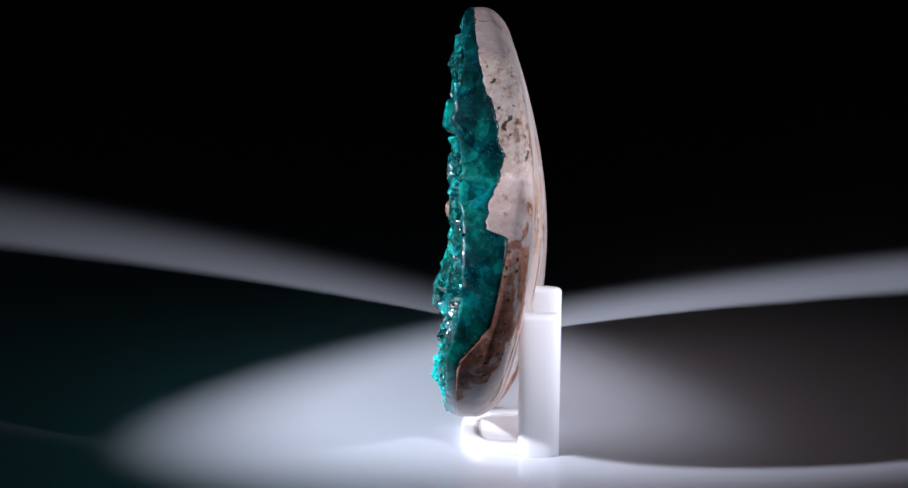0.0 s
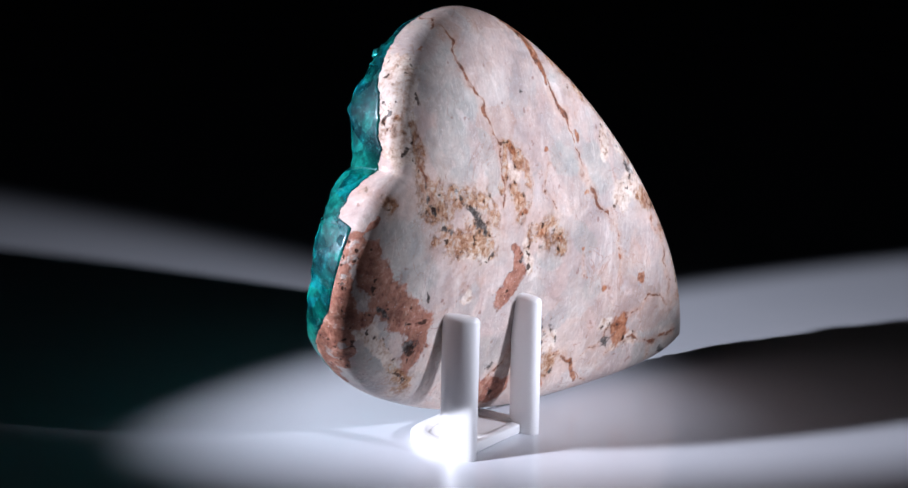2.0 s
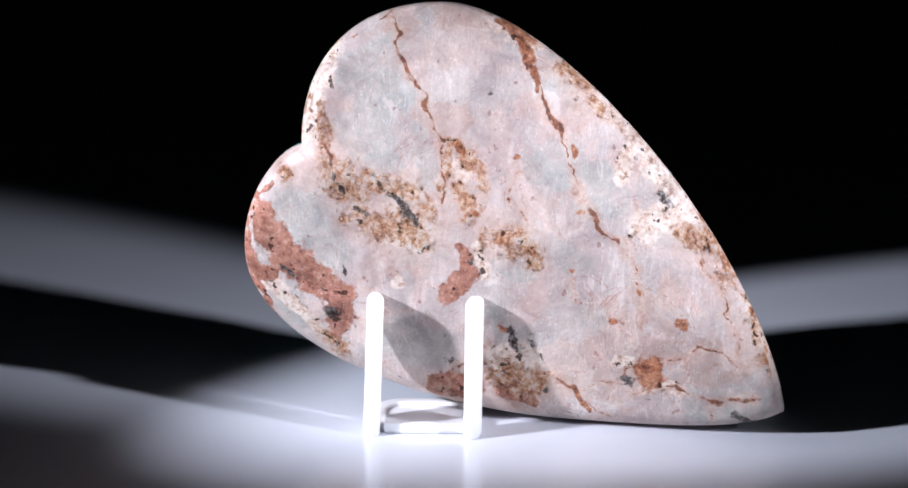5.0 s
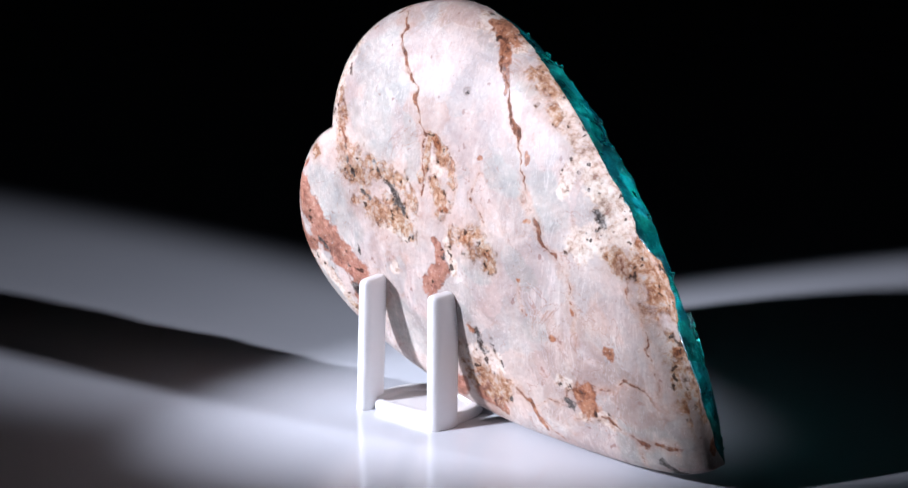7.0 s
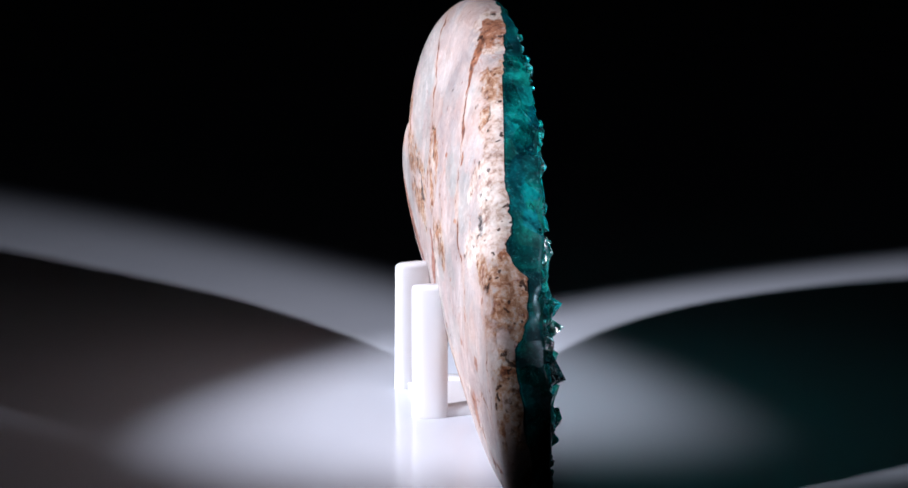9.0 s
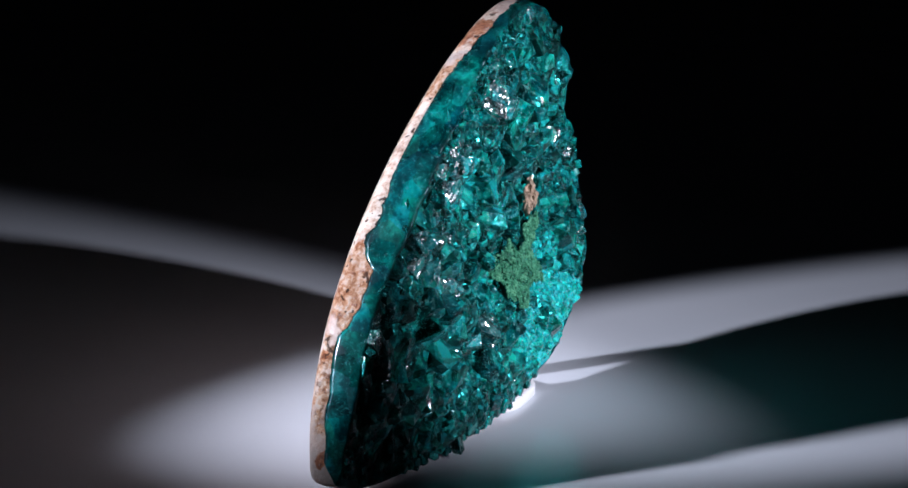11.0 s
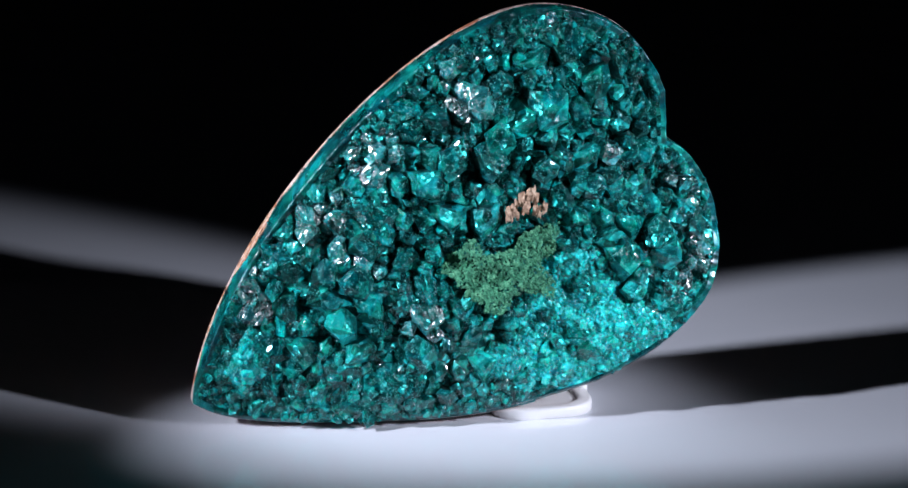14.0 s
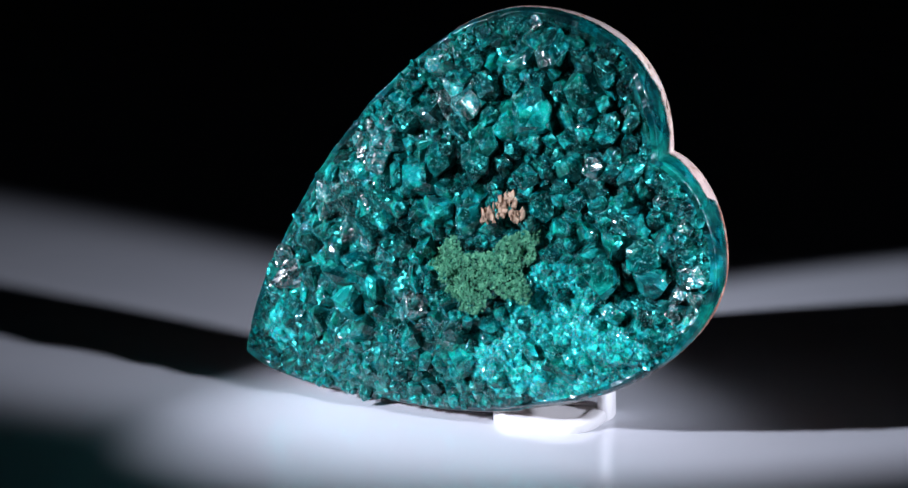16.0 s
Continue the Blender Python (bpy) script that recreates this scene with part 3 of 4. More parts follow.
CREAM = [
    ((-30.9, 62.5, 1.2), (-30.8, 57.2, 1.5), (-29.5, 53.5, 1.0)), ((-18.4, 36.8, 1.1), (-13.4, 36.9, 1.4), (-11.6, 34.5, 0.9)), ((-1.8, 36.4, 1.0), (-0.3, 31.0, 0.9)),
    ((27.6, 39.9, 2.8), (31.7, 41.8, 3.0), (34.5, 40.0, 1.9)), ((4.2, 14.9, 3.4), (7.9, 14.7, 2.6)), ((23.2, 14.7, 1.6), (25.3, 15.1, 1.1)),
    ((-39.3, 27.7, 2.1), (-37.3, 25.9, 1.4), (-33.5, 22.1, 1.2), (-30.6, 18.3, 1.2)), ((24.5, 53.5, 1.4), (23.0, 47.5, 1.4)), ((-16.0, 28.4, 1.6),),
    ((28.2, 9.9, 0.9), (34.8, 10.1, 1.1)), ((-6.7, 49.9, 1.5), (-4.2, 47.8, 1.2)), ((-28.5, 69, 3.2), (-31.5, 62, 3.5), (-32.4, 56, 2.0)),
    ((20, 63, 2.8), (27, 56, 3.5), (33, 48, 3.8), (36, 43, 2.5)), ((2, 75, 2.5), (8, 71.5, 2.5)),
]
RUST = [
    ((-5.7, 54.0, 0.7), (-3.6, 52.0, 0.9)), ((-23.8, 71.9, 0.9),), ((27.8, 13.8, 1.5), (29.9, 15.0, 1.8), (31.0, 12.4, 1.6), (28.3, 10.9, 1.5)),
    ((5.1, 72.0, 1.3), (7.1, 68.1, 0.9), (8.8, 63.1, 0.6)), ((14.6, 53.0, 0.6), (14.6, 51.2, 0.6)), ((-2.4, 41.4, 0.9),), ((2.5, 37.5, 0.8),), ((8.4, 35.4, 0.9),),
    ((2.7, 20.4, 1.1),), ((15.3, 9.9, 0.6), (19.1, 4.8, 0.5)), ((4, 74.5, 1.8), (8, 71.2, 1.6)), ((47.5, 25, 1.1), (50.5, 18, 1.4), (52.5, 11, 1.1)),
    ((38.5, 41.5, 1.4), (36, 44, 0.9)), ((16.0, 42.0, 0.5),), ((15.0, 31.6, 0.5),), ((16.7, 25.6, 0.5),), ((23.0, 23.1, 0.8),), ((34.1, 22.2, 0.9),), ((5.4, 51.6, 0.5),),
    ((26.6, 28.2, 0.5),),
]
VEINS = [
    ((-17.4, 75.6), (-15.7, 72.6), (-15.3, 68.8), (-13.1, 65.4), (-11.3, 62.4), (-10.9, 59.4), (-9.5, 56.9), (-7.6, 53.4), (-7.2, 47.9), (-7.6, 42.8)),
    ((5.0, 73.0), (7.1, 68.1), (8.8, 63.1), (11.2, 59.1), (14.1, 54.0), (14.9, 49.0), (15.9, 45.4), (18.5, 42.2), (20.1, 39.0), (23.4, 37.8)),
    ((23.9, 37.2), (25.6, 32.9), (26.6, 28.6), (27.6, 23.1)),
    ((10.8, 11.9), (16.4, 9.2), (22.6, 11.3), (26.7, 14.1), (34.2, 15.9), (38.4, 18.5), (41.9, 16.6), (47.7, 15.1)),
    ((36.2, 38.6), (38.4, 33.3), (41.9, 28.8), (43.3, 21.0), (44.9, 15.3)), ((15.4, 8.7), (19.0, 5.5), (22.7, 3.8)),
    ((26.1, 9.1), (32.6, 10.2), (41.7, 7.9), (47.3, 8.7)), ((-0.8, 49.1), (0.2, 45.6), (-2.1, 39.3)), ((14.6, 31.9), (15.0, 27.0), (16.3, 25.7)),
    ((-28.5, 52.9), (-27.4, 49.6), (-26.2, 46.6)), ((5.8, 48.4), (4.1, 43.9), (6.7, 40.2)), ((-9.5, 5.8), (-5.9, 11.9), (-1.1, 16.5)), ((39.4, 8.6), (40.3, 3.7)),
]
BANDS = [
    ((1.5, 45.0), (-1.1, 39.5), (-4.9, 33.3), (-10.6, 28.2), (-12.3, 21.5)), ((-17.1, 59.2), (-13.8, 53.2), (-12.2, 48.1)), ((-31.2, 53.3), (-37.2, 49.0), (-40.2, 45.5)),
    ((21.2, 34.2), (28.1, 24.2), (31.7, 19.5)),
]


def stroke_gap(wy, wz, a, b):
    """The distance to a stroke between two points, and how far along it."""
    dy, dz = b[0] - a[0], b[1] - a[1]
    t = np.clip(((wy - a[0]) * dy + (wz - a[1]) * dz) / max(dy * dy + dz * dz, 1e-6), 0, 1)
    return np.hypot(wy - a[0] - t * dy, wz - a[1] - t * dz), t


def patch_field(y, z, strokes, seed):
    wy, wz = y + 0.7 * fractal(y, z, 3.2, seed), z + 0.7 * fractal(y, z, 3.2, seed + 9)
    out = np.full(y.shape, -1.0)
    for line in strokes:
        for a, b in zip(line, line[1:] if len(line) > 1 else line):
            gap, t = stroke_gap(wy, wz, a, b)
            out = np.maximum(out, 1.25 - gap / (a[2] + (b[2] - a[2]) * t))
    return out


def band_field(y, z, seed):
    """Wide pale bands that flow through the stone."""
    wy, wz = y + 1.6 * fractal(y, z, 8.0, seed), z + 1.6 * fractal(y, z, 8.0, seed + 5)
    best = np.full(y.shape, 99.0)
    for line in BANDS:
        for a, b in zip(line, line[1:]):
            best = np.minimum(best, stroke_gap(wy, wz, a, b)[0])
    return 1.2 - best / 1.5


def vein_field(y, z, seed):
    wy, wz = y + 0.9 * fractal(y, z, 3.0, seed), z + 0.9 * fractal(y, z, 3.0, seed + 5)
    width = 0.46 + 0.34 * fractal(y, z, 7.0, seed + 11)
    out = np.full(y.shape, -9.0)
    for number, line in enumerate(VEINS):
        best = np.full(y.shape, 99.0)
        for a, b in zip(line, line[1:]):
            best = np.minimum(best, stroke_gap(wy, wz, a, b)[0])
        bold = 1.1 if number < 2 else 0.85 if number in (3, 6, 9) else 0.6
        out = np.maximum(out, bold - best / np.maximum(width, 0.25))
    return out


def build_heart():
    heart = new("heart_specimen")
    tagged(heart, "heart-shaped slab of green crystals on polished pale pink stone", "mineral specimen")

    # the stone: polished back, rounded edge, cut side down to the seam
    ys, zs, xs = [], [], []
    edge = 4.6
    for k in range(1, RINGS + 1):
        rho = 1 - (1 - k / RINGS) ** 1.25
        y, z = ring_points(rho)
        d = np.minimum(RIM * (1 - rho), edge)
        drop = edge * (1 - np.sqrt(np.maximum(0, 1 - ((edge - d) / edge) ** 2)))
        x = back_x(y, z) - drop * 0.62
        ys.append(y), zs.append(z), xs.append(x)
    y, z = ring_points(1.0)
    top, seam = xs[-1], np.minimum(seam_x(y, z, PHI), xs[-1] - 0.25)
    for k in range(1, 13):
        ys.append(y), zs.append(z), xs.append(top + (seam - top) * k / 12)
    y, z = ring_points(0.9)
    ys.append(y), zs.append(z), xs.append(seam)
    Y, Z, X = np.concatenate(ys), np.concatenate(zs), np.concatenate(xs)
    Y, Z, X = np.append(CENTRE[0], Y), np.append(CENTRE[1], Z), np.append(back_x(CENTRE[0], CENTRE[1]), X)
    flat = Y, Z
    wall = np.arange(len(X)) > COUNT * (RINGS - 6)
    Y, Z = Y + np.where(wall, 2.2 * fractal(X, Z, 4.0, 300, 3), 0), Z + np.where(wall, 1.6 * fractal(X, Z, 4.0, 310, 3), 0)
    fields = {"brick": patch_field(Y, Z, BRICK, 3), "grey": patch_field(Y, Z, GREY, 21), "ochre": patch_field(Y, Z, OCHRE, 33),
              "dark": patch_field(Y, Z, DARK, 45), "cream": patch_field(Y, Z, CREAM, 57), "vein": vein_field(Y, Z, 70), "rust": patch_field(Y, Z, RUST, 81), "band": band_field(Y, Z, 200)}
    pit = np.clip(fields["dark"] + 0.9 * fractal(Y, Z, 1.6, 90) - 0.3, 0, 1) * 0.22 + np.clip(fields["vein"] + 0.9 * fractal(Y, Z, 2.0, 95) - 0.5, 0, 1) * 0.12
    Y, Z = flat
    inner = np.zeros(len(X), bool)
    inner[:COUNT * (RINGS - 12)] = True
    X = X - np.where(inner, pit, 0)
    faces = stitch(RINGS + 13, cap_first=True)
    stone = mesh_object("stone_back", np.stack([X, Y, Z], 1) * MM, faces, STONE, heart, "polished pale pink stone with grey patches and rust veins", smooth=True)
    for key, values in fields.items():
        att = stone.data.attributes.new(key, "FLOAT", "POINT")
        att.data.foreach_set("value", values.astype(np.float32))

    # the crust that carries the crystals: cut side from the seam forward, then the uneven front
    ys, zs, xs = [], [], []
    y, z = ring_points(0.9)
    ys.append(y), zs.append(z), xs.append(seam + 0.05)
    y, z = ring_points(1.0, 0.06)
    rim_x = np.minimum(rim_front_x(y, z) - 0.3 + 0.5 * fractal(PHI * 14, PHI * 0, 1.0, 140, 3), seam - 0.3)
    for k in range(9):
        y, z = ring_points(1.0, 0.06 + 0.64 * (k / 8) ** 2)
        ys.append(y), zs.append(z), xs.append(seam + (rim_x - seam) * k / 8)
    for k in range(1, 7):
        y, z = ring_points(1.0, 0.7 + 0.18 * k)
        w = k / 6
        smooth_x = front_x(y, z) + 0.9 * w + 0.5 * w * fractal(y, z, 3.0, 151, 3)
        ys.append(y), zs.append(z), xs.append(rim_x * (1 - w) ** 2 + np.minimum(smooth_x, rim_x) * (1 - (1 - w) ** 2))
    last = xs[-1]
    polished = len(xs)
    for k in range(1, 80):
        rho = (1 - k / 80) * 0.955
        y, z = ring_points(rho)
        blend = min(1.0, k / 4)
        ys.append(y), zs.append(z), xs.append(crust_x(y, z) * blend + last * (1 - blend))
    Y, Z, X = np.concatenate(ys), np.concatenate(zs), np.concatenate(xs)
    crust = mesh_object("crystal_crust", np.stack([X, Y, Z], 1) * MM, stitch(len(xs)), RIM_GREEN, heart, "dark green-blue glassy crust, polished at its cut edge", smooth=True)
    crust.data.materials.append(CRUST)
    crust.data.materials.append(CRUST_TURQ)
    slots = np.zeros(len(crust.data.polygons), np.int32)
    slots[(polished - 1) * COUNT:] = 1
    for k in range((polished - 1) * COUNT, len(slots)):
        if in_turquoise(Y[k], Z[k]):
            slots[k] = 2
    crust.data.polygons.foreach_set("material_index", slots)

    # tiny glinting grains where stone and crust meet
    rng = np.random.RandomState(21)
    y, z = ring_points(1.0)
    ball = bmesh.new()
    bmesh.ops.create_icosphere(ball, subdivisions=1, radius=1.0)
    shape, tris = np.array([v.co[:] for v in ball.verts]), [tuple(v.index for v in f.verts) for f in ball.faces]
    ball.free()
    verts, faces = [], []
    for k in np.nonzero((z > 24) & (lattice(PHI * 30, PHI * 0, 1.0, 61) > -0.1))[0]:
        if rng.random_sample() < 0.55:
            r = rng.uniform(0.06, 0.17)
            at = np.array((seam[k] - rng.uniform(0.0, 0.5), y[k] + rng.uniform(-0.12, 0.02) * math.cos(PHI[k]), z[k] + rng.uniform(-0.12, 0.02) * math.sin(PHI[k])))
            base = len(verts)
            verts.extend(((shape * r * rng.uniform(0.7, 1.3, 3) + at) * MM).tolist())
            faces.extend(tuple(base + i for i in f) for f in tris)
    tagged(mesh_object("seam_grain", verts, faces, CRYSTAL_PALE, heart, "tiny glinting grains along the seam"), kind="stuff")
    return heart


def crystal_mesh(seed):
    """A stubby crystal, about 2 across: a six-sided prism with a blunt three-faced point and chipped corners."""
    rng = random.Random(seed)
    bm = bmesh.new()
    length = rng.uniform(0.4, 0.9)
    for k in range(6):
        a = radians(60 * k) + rng.uniform(-0.25, 0.25)
        r = rng.uniform(0.82, 1.1)
        lift = 0.12 if k % 2 else -0.12
        top = length + lift + rng.uniform(-0.12, 0.12)
        bm.verts.new((r * math.cos(a), r * math.sin(a), top))
        if rng.random() < 0.5:
            bm.verts.new((0.7 * r * math.cos(a + 0.4), 0.7 * r * math.sin(a + 0.4), top + rng.uniform(0.1, 0.3)))
        bm.verts.new((0.85 * r * math.cos(a), 0.85 * r * math.sin(a), -1.0))
    bm.verts.new((rng.uniform(-0.3, 0.3), rng.uniform(-0.3, 0.3), length + rng.uniform(0.22, 0.45)))
    res = bmesh.ops.convex_hull(bm, input=bm.verts)
    bmesh.ops.delete(bm, geom=list({g for g in res["geom_interior"] if isinstance(g, bmesh.types.BMVert)}), context="VERTS")
    bmesh.ops.dissolve_limit(bm, angle_limit=0.28, verts=bm.verts, edges=bm.edges)
    bm.normal_update()
    me = bpy.data.meshes.new("crystal")
    bm.to_mesh(me)
    bm.free()
    me.materials.append(CRYSTAL)
    # random tone per face, painted in place of inner reflections
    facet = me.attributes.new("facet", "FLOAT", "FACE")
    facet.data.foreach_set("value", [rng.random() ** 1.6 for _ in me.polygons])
    return me


BROWN_SPOTS = ((-3.4, 40.7, 1.4), (-5.2, 41.7, 1.4), (-6.7, 43.5, 1.2), (-8.1, 41.0, 1.0))
TURQUOISE_STROKES = [
    ((-12.6, 27.6, 3.1), (-16.7, 29.8, 4.1), (-21.8, 27.9, 4.6)), ((-9.6, 21.3, 4.2), (-16.8, 20.5, 6.4), (-25.1, 18.6, 4.6), (-31.0, 18.5, 3.0)),
    ((0.7, 14.6, 3.4), (-6.6, 13.8, 4.6), (-16.0, 10.5, 3.5), (-27.2, 14.4, 3.6)), ((44.5, 12.8, 3.4),), ((35.1, 27.0, 1.6),), ((-38.0, 24.0, 2.0),),
]
MOSS_STROKES = [
    ((6.0, 33.0, 2.0), (8.0, 31.5, 1.5)),
    ((1.0, 32.4, 1.6), (-4.0, 32.4, 1.8)),
    ((5.2, 33.2, 2.5), (4.0, 30.1, 2.9), (-0.2, 27.2, 3.4), (-0.8, 24.2, 1.5)), ((-9.9, 35.9, 2.5), (-6.9, 33.9, 2.7), (-4.3, 30.5, 3.1), (-9.0, 28.0, 2.1)),
]


GRID_Y, GRID_Z = np.meshgrid(np.arange(-60, 60, 0.25), np.arange(-8, 88, 0.25), indexing="ij")


def lookup(table):
    """A test of places against a table over the grid."""
    return lambda y, z: bool(table[int((y + 60) * 4), int((z + 8) * 4)])


in_moss = lookup(patch_field(GRID_Y, GRID_Z, MOSS_STROKES, 8) + 0.35 * fractal(GRID_Y, GRID_Z, 2.5, 18, 3) > 0.2)
in_brown = lookup(patch_field(GRID_Y, GRID_Z, [(spot_at,) for spot_at in BROWN_SPOTS], 14) > 0.25)
in_turquoise = lookup(patch_field(GRID_Y, GRID_Z, TURQUOISE_STROKES, 30) + 0.5 * fractal(GRID_Y, GRID_Z, 5.0, 12, 3) > 0.25)


BIG = ((-19.5, 63.1, 4.5), (-10.6, 59.0, 4.9), (-13.4, 69.6, 3.4), (-7.4, 68.0, 3.0), (-21.3, 50.5, 2.8), (-10.1, 53.9, 2.0), (17.0, 59.3, 3.6),
       (8.2, 66.2, 2.9), (2.1, 60.3, 3.5), (3.7, 69.3, 2.4), (-1.9, 67.4, 2.2), (20.7, 51.9, 3.6), (27.8, 38.9, 3.3), (19.2, 36.7, 2.8), (12.9, 31.3, 1.7),
       (16.6, 27.3, 1.9), (15.5, 24.7, 1.7), (12.1, 22.2, 3.6), (23.0, 32.2, 2.2), (29.6, 25.3, 4.2), (33.1, 16.2, 2.9), (43.1, 27.3, 2.8),
       (-17.6, 36.6, 2.5), (-23.2, 56.1, 2.6), (-16.7, 55.5, 2.4), (-33.6, 45.4, 2.0), (-29.7, 39.8, 3.1), (-25.7, 36.7, 3.1), (-37.1, 29.5, 2.1),
       (8.9, 17.1, 2.1), (7.0, 11.9, 2.1), (-29.5, 47.5, 2.2), (-22.5, 43.3, 2.4), (4.0, 44.8, 2.1), (-4.1, 49.1, 1.8), (23.1, 12.8, 2.2), (15.5, 9.1, 2.4),
       (-2.4, 20.9, 2.1))


def facing(y, z, rng, tilt):
    """A turn that points a crystal out of the front, tipped at random."""
    a, b = rng.uniform(-tilt, tilt), rng.uniform(-tilt, tilt)
    return (Euler((0, radians(-90), 0)).to_matrix() @ Euler((a, b, 0)).to_matrix() @ Euler((0, 0, rng.uniform(0, 6.3))).to_matrix()).to_4x4()


SPARKLING = ((27.8, 38.9, 4.4), (43.1, 27.3, 3.6), (-37.1, 29.0, 3.3), (-9.8, 74.9, 2.2), (7.8, 68.6, 3.0), (20.7, 52.4, 3.8), (12.1, 22.2, 3.2),
             (-20.3, 49.9, 2.4), (-33.6, 44.9, 1.8), (-14.3, 74.5, 1.2), (23.0, 32.2, 2.4), (4.1, 59.7, 2.7), (-39.3, 41.3, 1.7))
BRIGHT = ((44.5, 12.8, 4.0), (35.1, 27.0, 2.2), (31.4, 14.7, 2.0), (12.9, 31.8, 1.7), (-17.6, 36.6, 2.3), (2.1, 60.3, 3.1), (-13.3, 46.3, 1.6),
          (-2.9, 70.4, 2.2), (-6.2, 45.1, 2.5))
NEAR = ((0, 0), (0.7, 0), (-0.7, 0), (0, 0.7), (0, -0.7))


def build_crystals(heart):
    rng = random.Random(11)
    shapes = [crystal_mesh(k) for k in range(10)]
    pale, clear = [me.copy() for me in shapes], [me.copy() for me in shapes]
    for meshes, mat in ((pale, CRYSTAL_PALE), (clear, CRYSTAL_BRIGHT)):
        for me in meshes:
            me.materials[0] = mat
    placed, cells = [], {}

    def rim_at(y, z):
        return float(rim_gap(y, z))

    def free(y, z, r, pack):
        ci, cj = int(y // 6), int(z // 6)
        for i in (-1, 0, 1):
            for j in (-1, 0, 1):
                for py, pz, pr in cells.get((ci + i, cj + j), ()):
                    if math.hypot(py - y, pz - z) < pack * (pr + r):
                        return False
        return True

    def put(y, z, r):
        cells.setdefault((int(y // 6), int(z // 6)), []).append((y, z, r))
        placed.append((y, z, r))

    for y, z, r in BIG:
        put(y, z, r)
    for r_hi, r_lo, tries, pack in ((3.9, 2.7, 900, 0.58), (2.7, 1.9, 2000, 0.58), (1.9, 1.2, 5000, 0.60), (1.2, 0.7, 9000, 0.66), (0.7, 0.4, 9000, 0.72)):
        for _ in range(tries):
            y, z, r = rng.uniform(-45, 56), rng.uniform(0, 78), rng.uniform(r_lo, r_hi)
            room = rim_at(y, z)
            if z < 12 and r > 2.2:
                continue
            margin = 1.6 if y < -27 and z > 46 else 0.5 if z < 16 else 0.35
            if room < r * (1.2 if z < 22 else 1.0) + margin or (r > 0.8 and in_turquoise(y, z) and (r > 1.7 or rng.random() < 0.86)) or any(in_moss(y + a * r, z + b * r) or in_brown(y + a * r, z + b * r) for a, b in NEAR):
                continue
            if free(y, z, r, pack):
                put(y, z, r)
    for _ in range(5000):
        y, z, r = rng.uniform(-45, 0), rng.uniform(2, 38), rng.uniform(0.35, 0.75)
        if in_turquoise(y, z) and rim_at(y, z) > r + 0.5 and not in_moss(y, z) and free(y, z, r, 0.36):
            put(y, z, r)
    placed.sort(key=lambda p: -p[2])
    protos = [(np.array([v.co[:] for v in me.vertices]), [tuple(p.vertices) for p in me.polygons]) for me in shapes]
    joined = {"deep": ([], []), "turquoise": ([], [])}
    for k, (y, z, r) in enumerate(placed):
        tilt = 0.85 if r > 2 else 1.0
        if r > 1.6:
            x = float(front_x(np.array([y]), np.array([z]))[0]) + 0.45 * r + rng.uniform(0.2, 1.5)
        else:
            x = float(crust_x(np.array([y]), np.array([z]))[0]) + 0.15 * r + 0.3
        if z < 10:
            tilt = 0.3
        turn = facing(y, z, rng, tilt)
        near_rim = max(0.0, min(1.0, (rim_at(y, z) - r) / 4))
        size = (r * rng.uniform(0.85, 1.05), r * rng.uniform(0.75, 1.3), r * rng.uniform(0.7, 1.15) * (0.6 + 0.4 * near_rim))
        m = Matrix.Translation((x * MM, y * MM, z * MM)) @ turn @ Matrix.Diagonal((*[s * MM for s in size], 1))
        if k < 300:
            sparkling = any(math.hypot(y - a, z - b) < 1.35 * c for a, b, c in SPARKLING)
            family = pale if sparkling else clear if any(math.hypot(y - a, z - b) < c for a, b, c in BRIGHT) or float(fractal(np.array([y]), np.array([z]), 5.0, 77, 2)[0]) > 0.62 else shapes
            ob = new("crystal", family[k % len(family)])
            ob.parent = heart
            ob.matrix_basis = m
        else:
            verts, faces = joined["turquoise" if in_turquoise(y, z) else "deep"]
            pv, pf = protos[k % len(protos)]
            base = len(verts)
            mm = np.array(m)
            verts.extend((pv @ mm[:3, :3].T + mm[:3, 3]).tolist())
            faces.extend(tuple(base + i for i in f) for f in pf)
    for name, key, mat, label in (("crystal_layer", "deep", CRYSTAL_SMALL, "dense layer of small dark green-blue glassy crystals"),
                                  ("turquoise_layer", "turquoise", CRYSTAL_TURQ, "fine-grained bright turquoise crystals")):
        layer = mesh_object(name, *joined[key], mat, heart, label)
        tagged(layer, kind="stuff")
        # the same painted reflection tone for each face of the layer
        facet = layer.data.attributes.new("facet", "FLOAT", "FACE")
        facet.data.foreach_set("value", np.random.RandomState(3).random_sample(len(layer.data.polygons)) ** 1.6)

    # mossy green growth and the bare brown stone between the crystals
    for name, inside, mat, label, grain, seed, lift in (("green_growth", in_moss, MOSS, "matt moss-green crumbly mineral growth", (0.10, 0.30), 5, -0.9),
                                                       ("brown_matrix", in_brown, BROWN, "bare rough brown stone", (0.3, 0.8), 6, -2.0)):
        rng = random.Random(seed)
        verts, faces = [], []
        ball = bmesh.new()
        bmesh.ops.create_icosphere(ball, subdivisions=1, radius=1.0)
        bv = np.array([v.co[:] for v in ball.verts])
        bf = [tuple(v.index for v in f.verts) for f in ball.faces]
        ball.free()
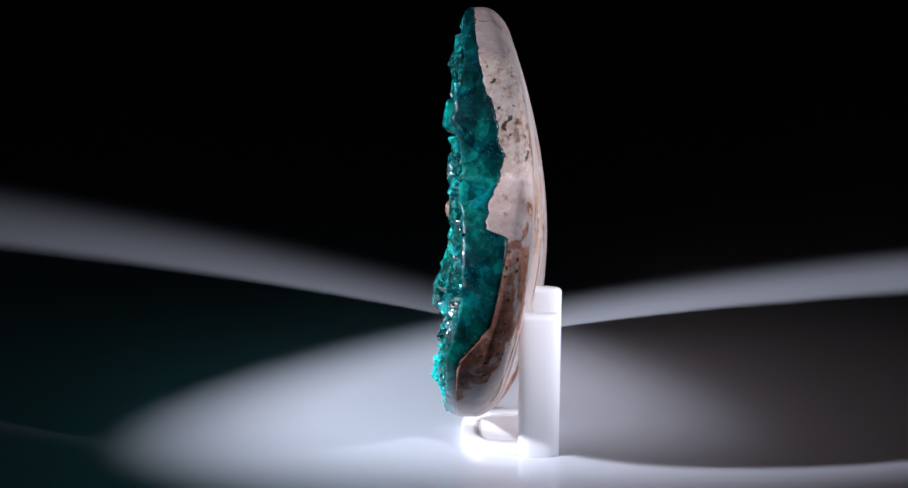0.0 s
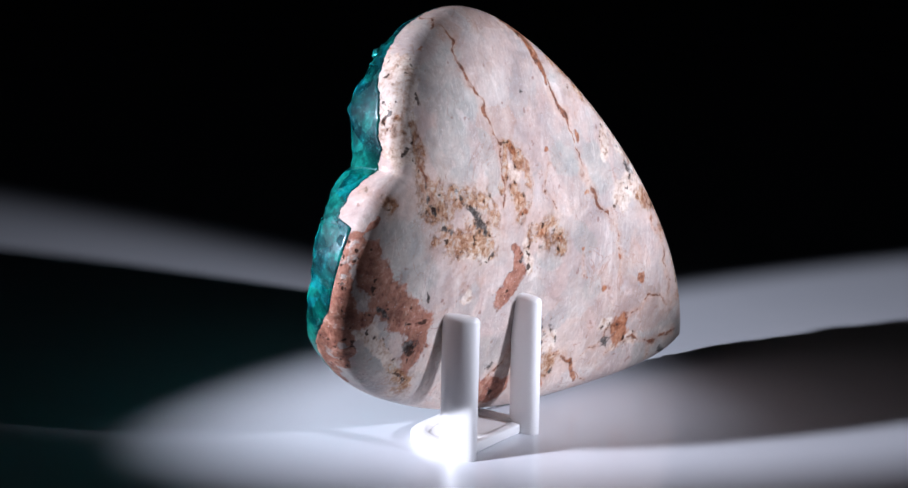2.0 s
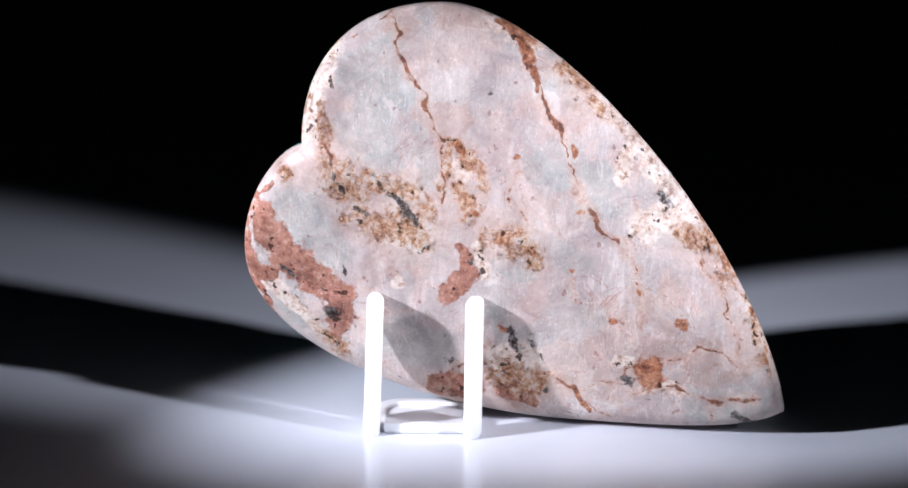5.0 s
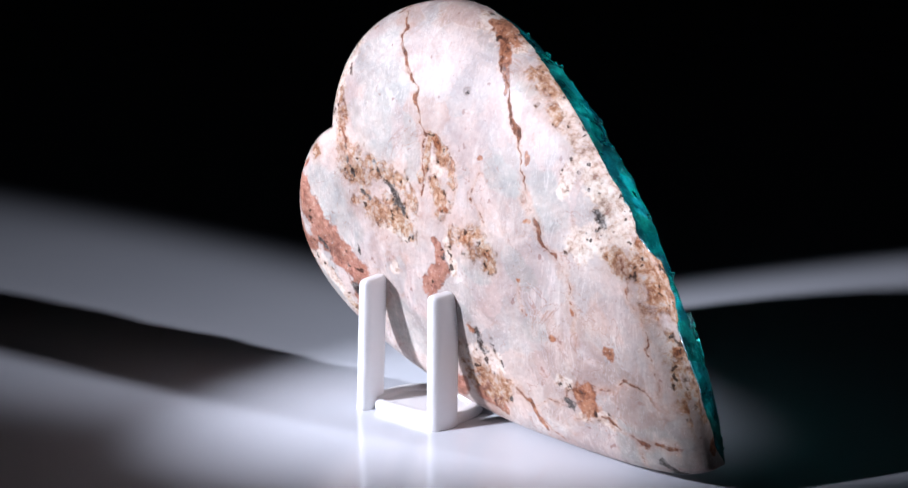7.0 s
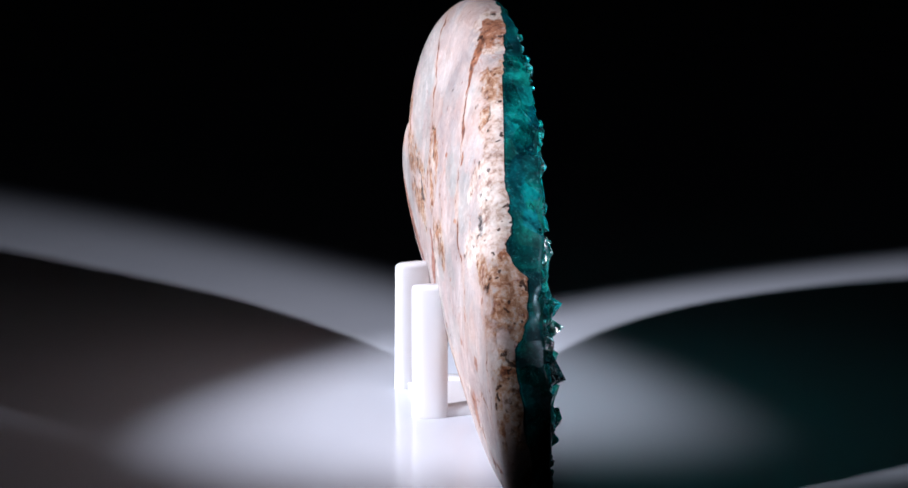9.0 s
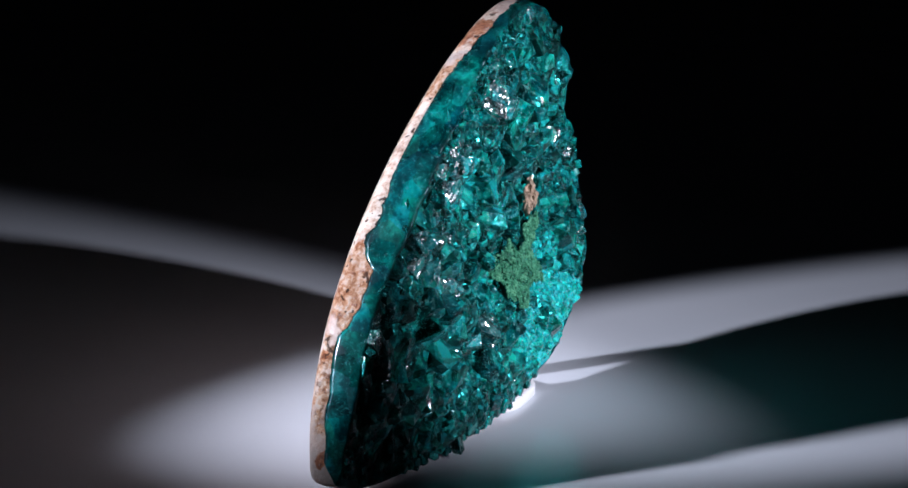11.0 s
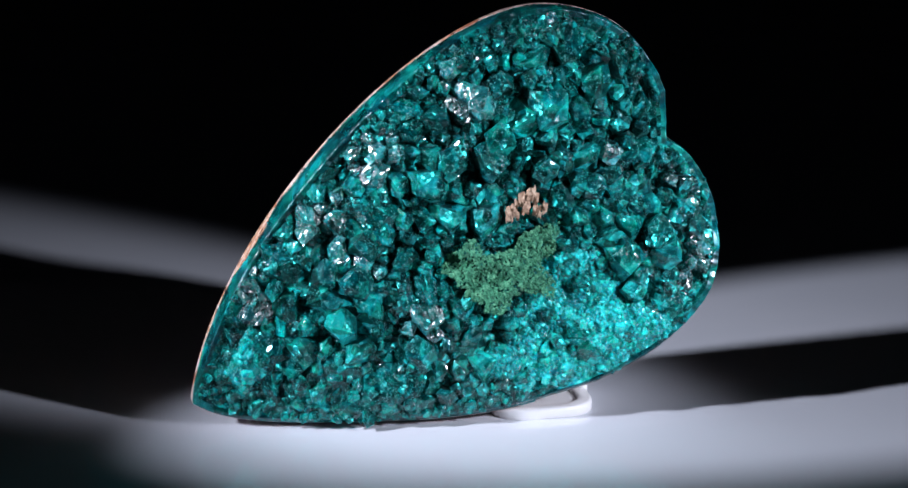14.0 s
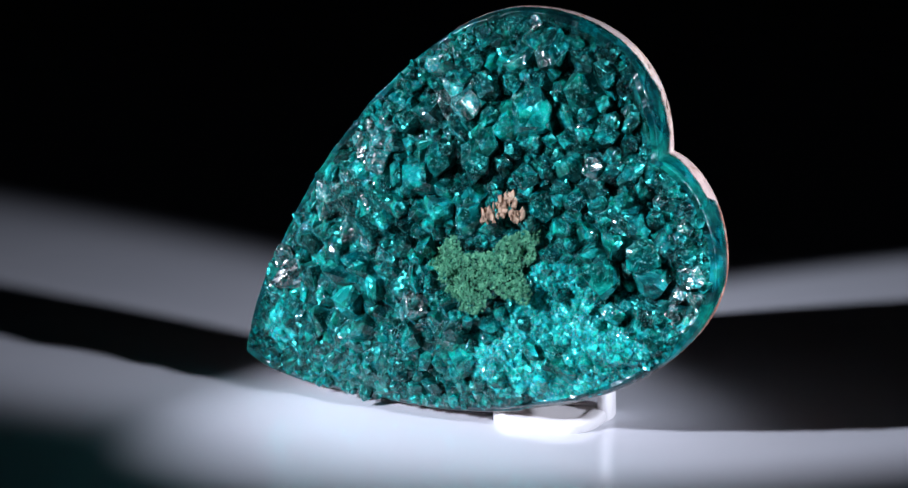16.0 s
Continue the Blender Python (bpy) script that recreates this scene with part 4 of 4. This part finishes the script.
        for _ in range(14000 if name == "green_growth" else 1500):
            y, z = rng.uniform(-15, 13), rng.uniform(18, 45)
            if not inside(y, z):
                continue
            r = rng.uniform(*grain)
            hump = 1.1 * float(fractal(np.array([y]), np.array([z]), 3.5, 160, 3)[0])
            x = float(crust_x(np.array([y]), np.array([z]))[0]) - 0.7 + 0.6 * hump + lift
            stretch = (1.0, 0.7, 1.7) if name == "brown_matrix" else (1.0, 1.0, 1.0)
            pts = bv * np.array([rng.uniform(0.7, 1.3) * k for k in stretch]) * r + np.random.RandomState(len(verts)).normal(0, (0.3 if name == "brown_matrix" else 0.12) * r, bv.shape)
            base = len(verts)
            verts.extend(((pts + (x, y, z)) * MM).tolist())
            faces.extend(tuple(base + i for i in f) for f in bf)
        tagged(mesh_object(name, verts, faces, mat, heart, label), kind="stuff")


# ---- the stand ----
def bevelled(bm, amount, segments=3, pick=None):
    edges = [e for e in bm.edges if pick is None or pick(e)]
    bmesh.ops.bevel(bm, geom=edges, offset=amount, segments=segments, profile=0.5, affect="EDGES")
    return bm


def rounded_loop(corners, segments=8):
    """A closed outline through corners (x, y, radius), rounded."""
    pts, n = [], len(corners)
    for k, (x, y, r) in enumerate(corners):
        p, a, b = Vector((x, y)), Vector(corners[k - 1][:2]), Vector(corners[(k + 1) % n][:2])
        if not r:
            pts.append(p)
            continue
        u, v = (a - p).normalized() * r, (b - p).normalized() * r
        for s in range(segments + 1):
            t = s / segments
            pts.append(((1 - t) ** 2 * (p + u) + 2 * t * (1 - t) * p + t * t * (p + v)))
    return pts


def oval(cx, cy, a, b, power=2.5, count=48):
    """A closed outline between an ellipse and a rectangle."""
    pts = []
    for k in range(count):
        c, s = math.cos(2 * math.pi * k / count), math.sin(2 * math.pi * k / count)
        pts.append(Vector((cx + a * math.copysign(abs(c) ** (2 / power), c), cy + b * math.copysign(abs(s) ** (2 / power), s))))
    return pts


def prism(loop, z0, z1, inner=None):
    """A solid between heights over a loop, or a ring between two loops with as many points."""
    bm = bmesh.new()
    low, top = [bm.verts.new((p.x * MM, p.y * MM, z0 * MM)) for p in loop], [bm.verts.new((p.x * MM, p.y * MM, z1 * MM)) for p in loop]
    n = len(loop)
    for i in range(n):
        bm.faces.new((low[i], low[(i + 1) % n], top[(i + 1) % n], top[i]))
    if inner:
        ilow, itop = [bm.verts.new((p.x * MM, p.y * MM, z0 * MM)) for p in inner], [bm.verts.new((p.x * MM, p.y * MM, z1 * MM)) for p in inner]
        for i in range(n):
            j = (i + 1) % n
            bm.faces.new((ilow[j], ilow[i], itop[i], itop[j]))
            bm.faces.new((top[i], top[j], itop[j], itop[i]))
            bm.faces.new((low[j], low[i], ilow[i], ilow[j]))
    else:
        bm.faces.new(top)
        bm.faces.new(low[::-1])
    bmesh.ops.recalc_face_normals(bm, faces=bm.faces)
    return bm


def build_stand():
    stand = new("display_stand")
    tagged(stand, "small white plastic easel stand with two upright posts", "display stand")
    for x0, x1, y0, y1, h, splay, lean in ((5.6, 12.7, -22.0, -19.2, 26.4, 6, 1.0), (6.9, 13.5, -3.6, -0.9, 26.5, -10, 0.3)):
        # an upright blade, rounded in plan and over its top
        rings = [(0.0, FLOOR), (0.0, h - 1.0)] + [(1.0 * (1 - math.cos(radians(a))), h - 1.0 + 1.0 * math.sin(radians(a))) for a in (15, 30, 45, 60, 75, 88)]
        bm = bmesh.new()
        layers = []
        for inset, z in rings:
            loop = oval((x0 + x1) / 2, (y0 + y1) / 2, (x1 - x0) / 2 - inset, (y1 - y0) / 2 + 0.1 - inset)
            layers.append([bm.verts.new((p.x * MM, (p.y + lean * z / h) * MM, z * MM)) for p in loop])
        for a, b in zip(layers, layers[1:]):
            for n in range(len(a)):
                bm.faces.new((a[n], a[(n + 1) % len(a)], b[(n + 1) % len(a)], b[n]))
        bm.faces.new(layers[-1])
        bm.faces.new(layers[0][::-1])
        bmesh.ops.recalc_face_normals(bm, faces=bm.faces)
        bmesh.ops.rotate(bm, verts=bm.verts, cent=((x0 + x1) / 2 * MM, (y0 + y1) / 2 * MM, 0), matrix=Matrix.Rotation(radians(splay), 3, "Z"))
        part("post", bm, PLASTIC, stand, smooth=True)
    ledge = rounded_loop(((9.0, -21.6, 0), (-4.4, -20.6, 7.0), (-4.4, -1.1, 7.0), (9.4, -1.1, 0),
                          (9.4, -3.4, 0), (-1.6, -3.4, 4.5), (-1.6, -18.2, 5.0), (9.0, -18.2, 0)), 10)
    plate = rounded_loop(((8.4, -18.1, 0), (-1.5, -18.1, 5.0), (-1.5, -3.5, 4.5), (8.4, -3.5, 0)), 10)
    part("base_plate", prism(plate, FLOOR, 2.5), PLASTIC, stand)
    part("ledge", bevelled(prism(ledge, FLOOR, 3.1), 0.6 * MM, 3, lambda e: all(v.co.z > 0.002 for v in e.verts)), PLASTIC, stand, smooth=True)
    bm = box(8.6 * MM, 10.6 * MM, -18.2 * MM, -3.9 * MM, FLOOR * MM, 3.0 * MM)
    part("crossbar", bevelled(bm, 0.4 * MM, 2), PLASTIC, stand, smooth=True)
    return stand


HEART = build_heart()
STAND = build_stand()
build_crystals(HEART)


def motions():
    rows = [(k * 0.5, pose(0, 0, 0, 0, 0, TURN * k * 0.5)) for k in range(33)]
    walk(HEART, rows)
    walk(STAND, rows)


motions()
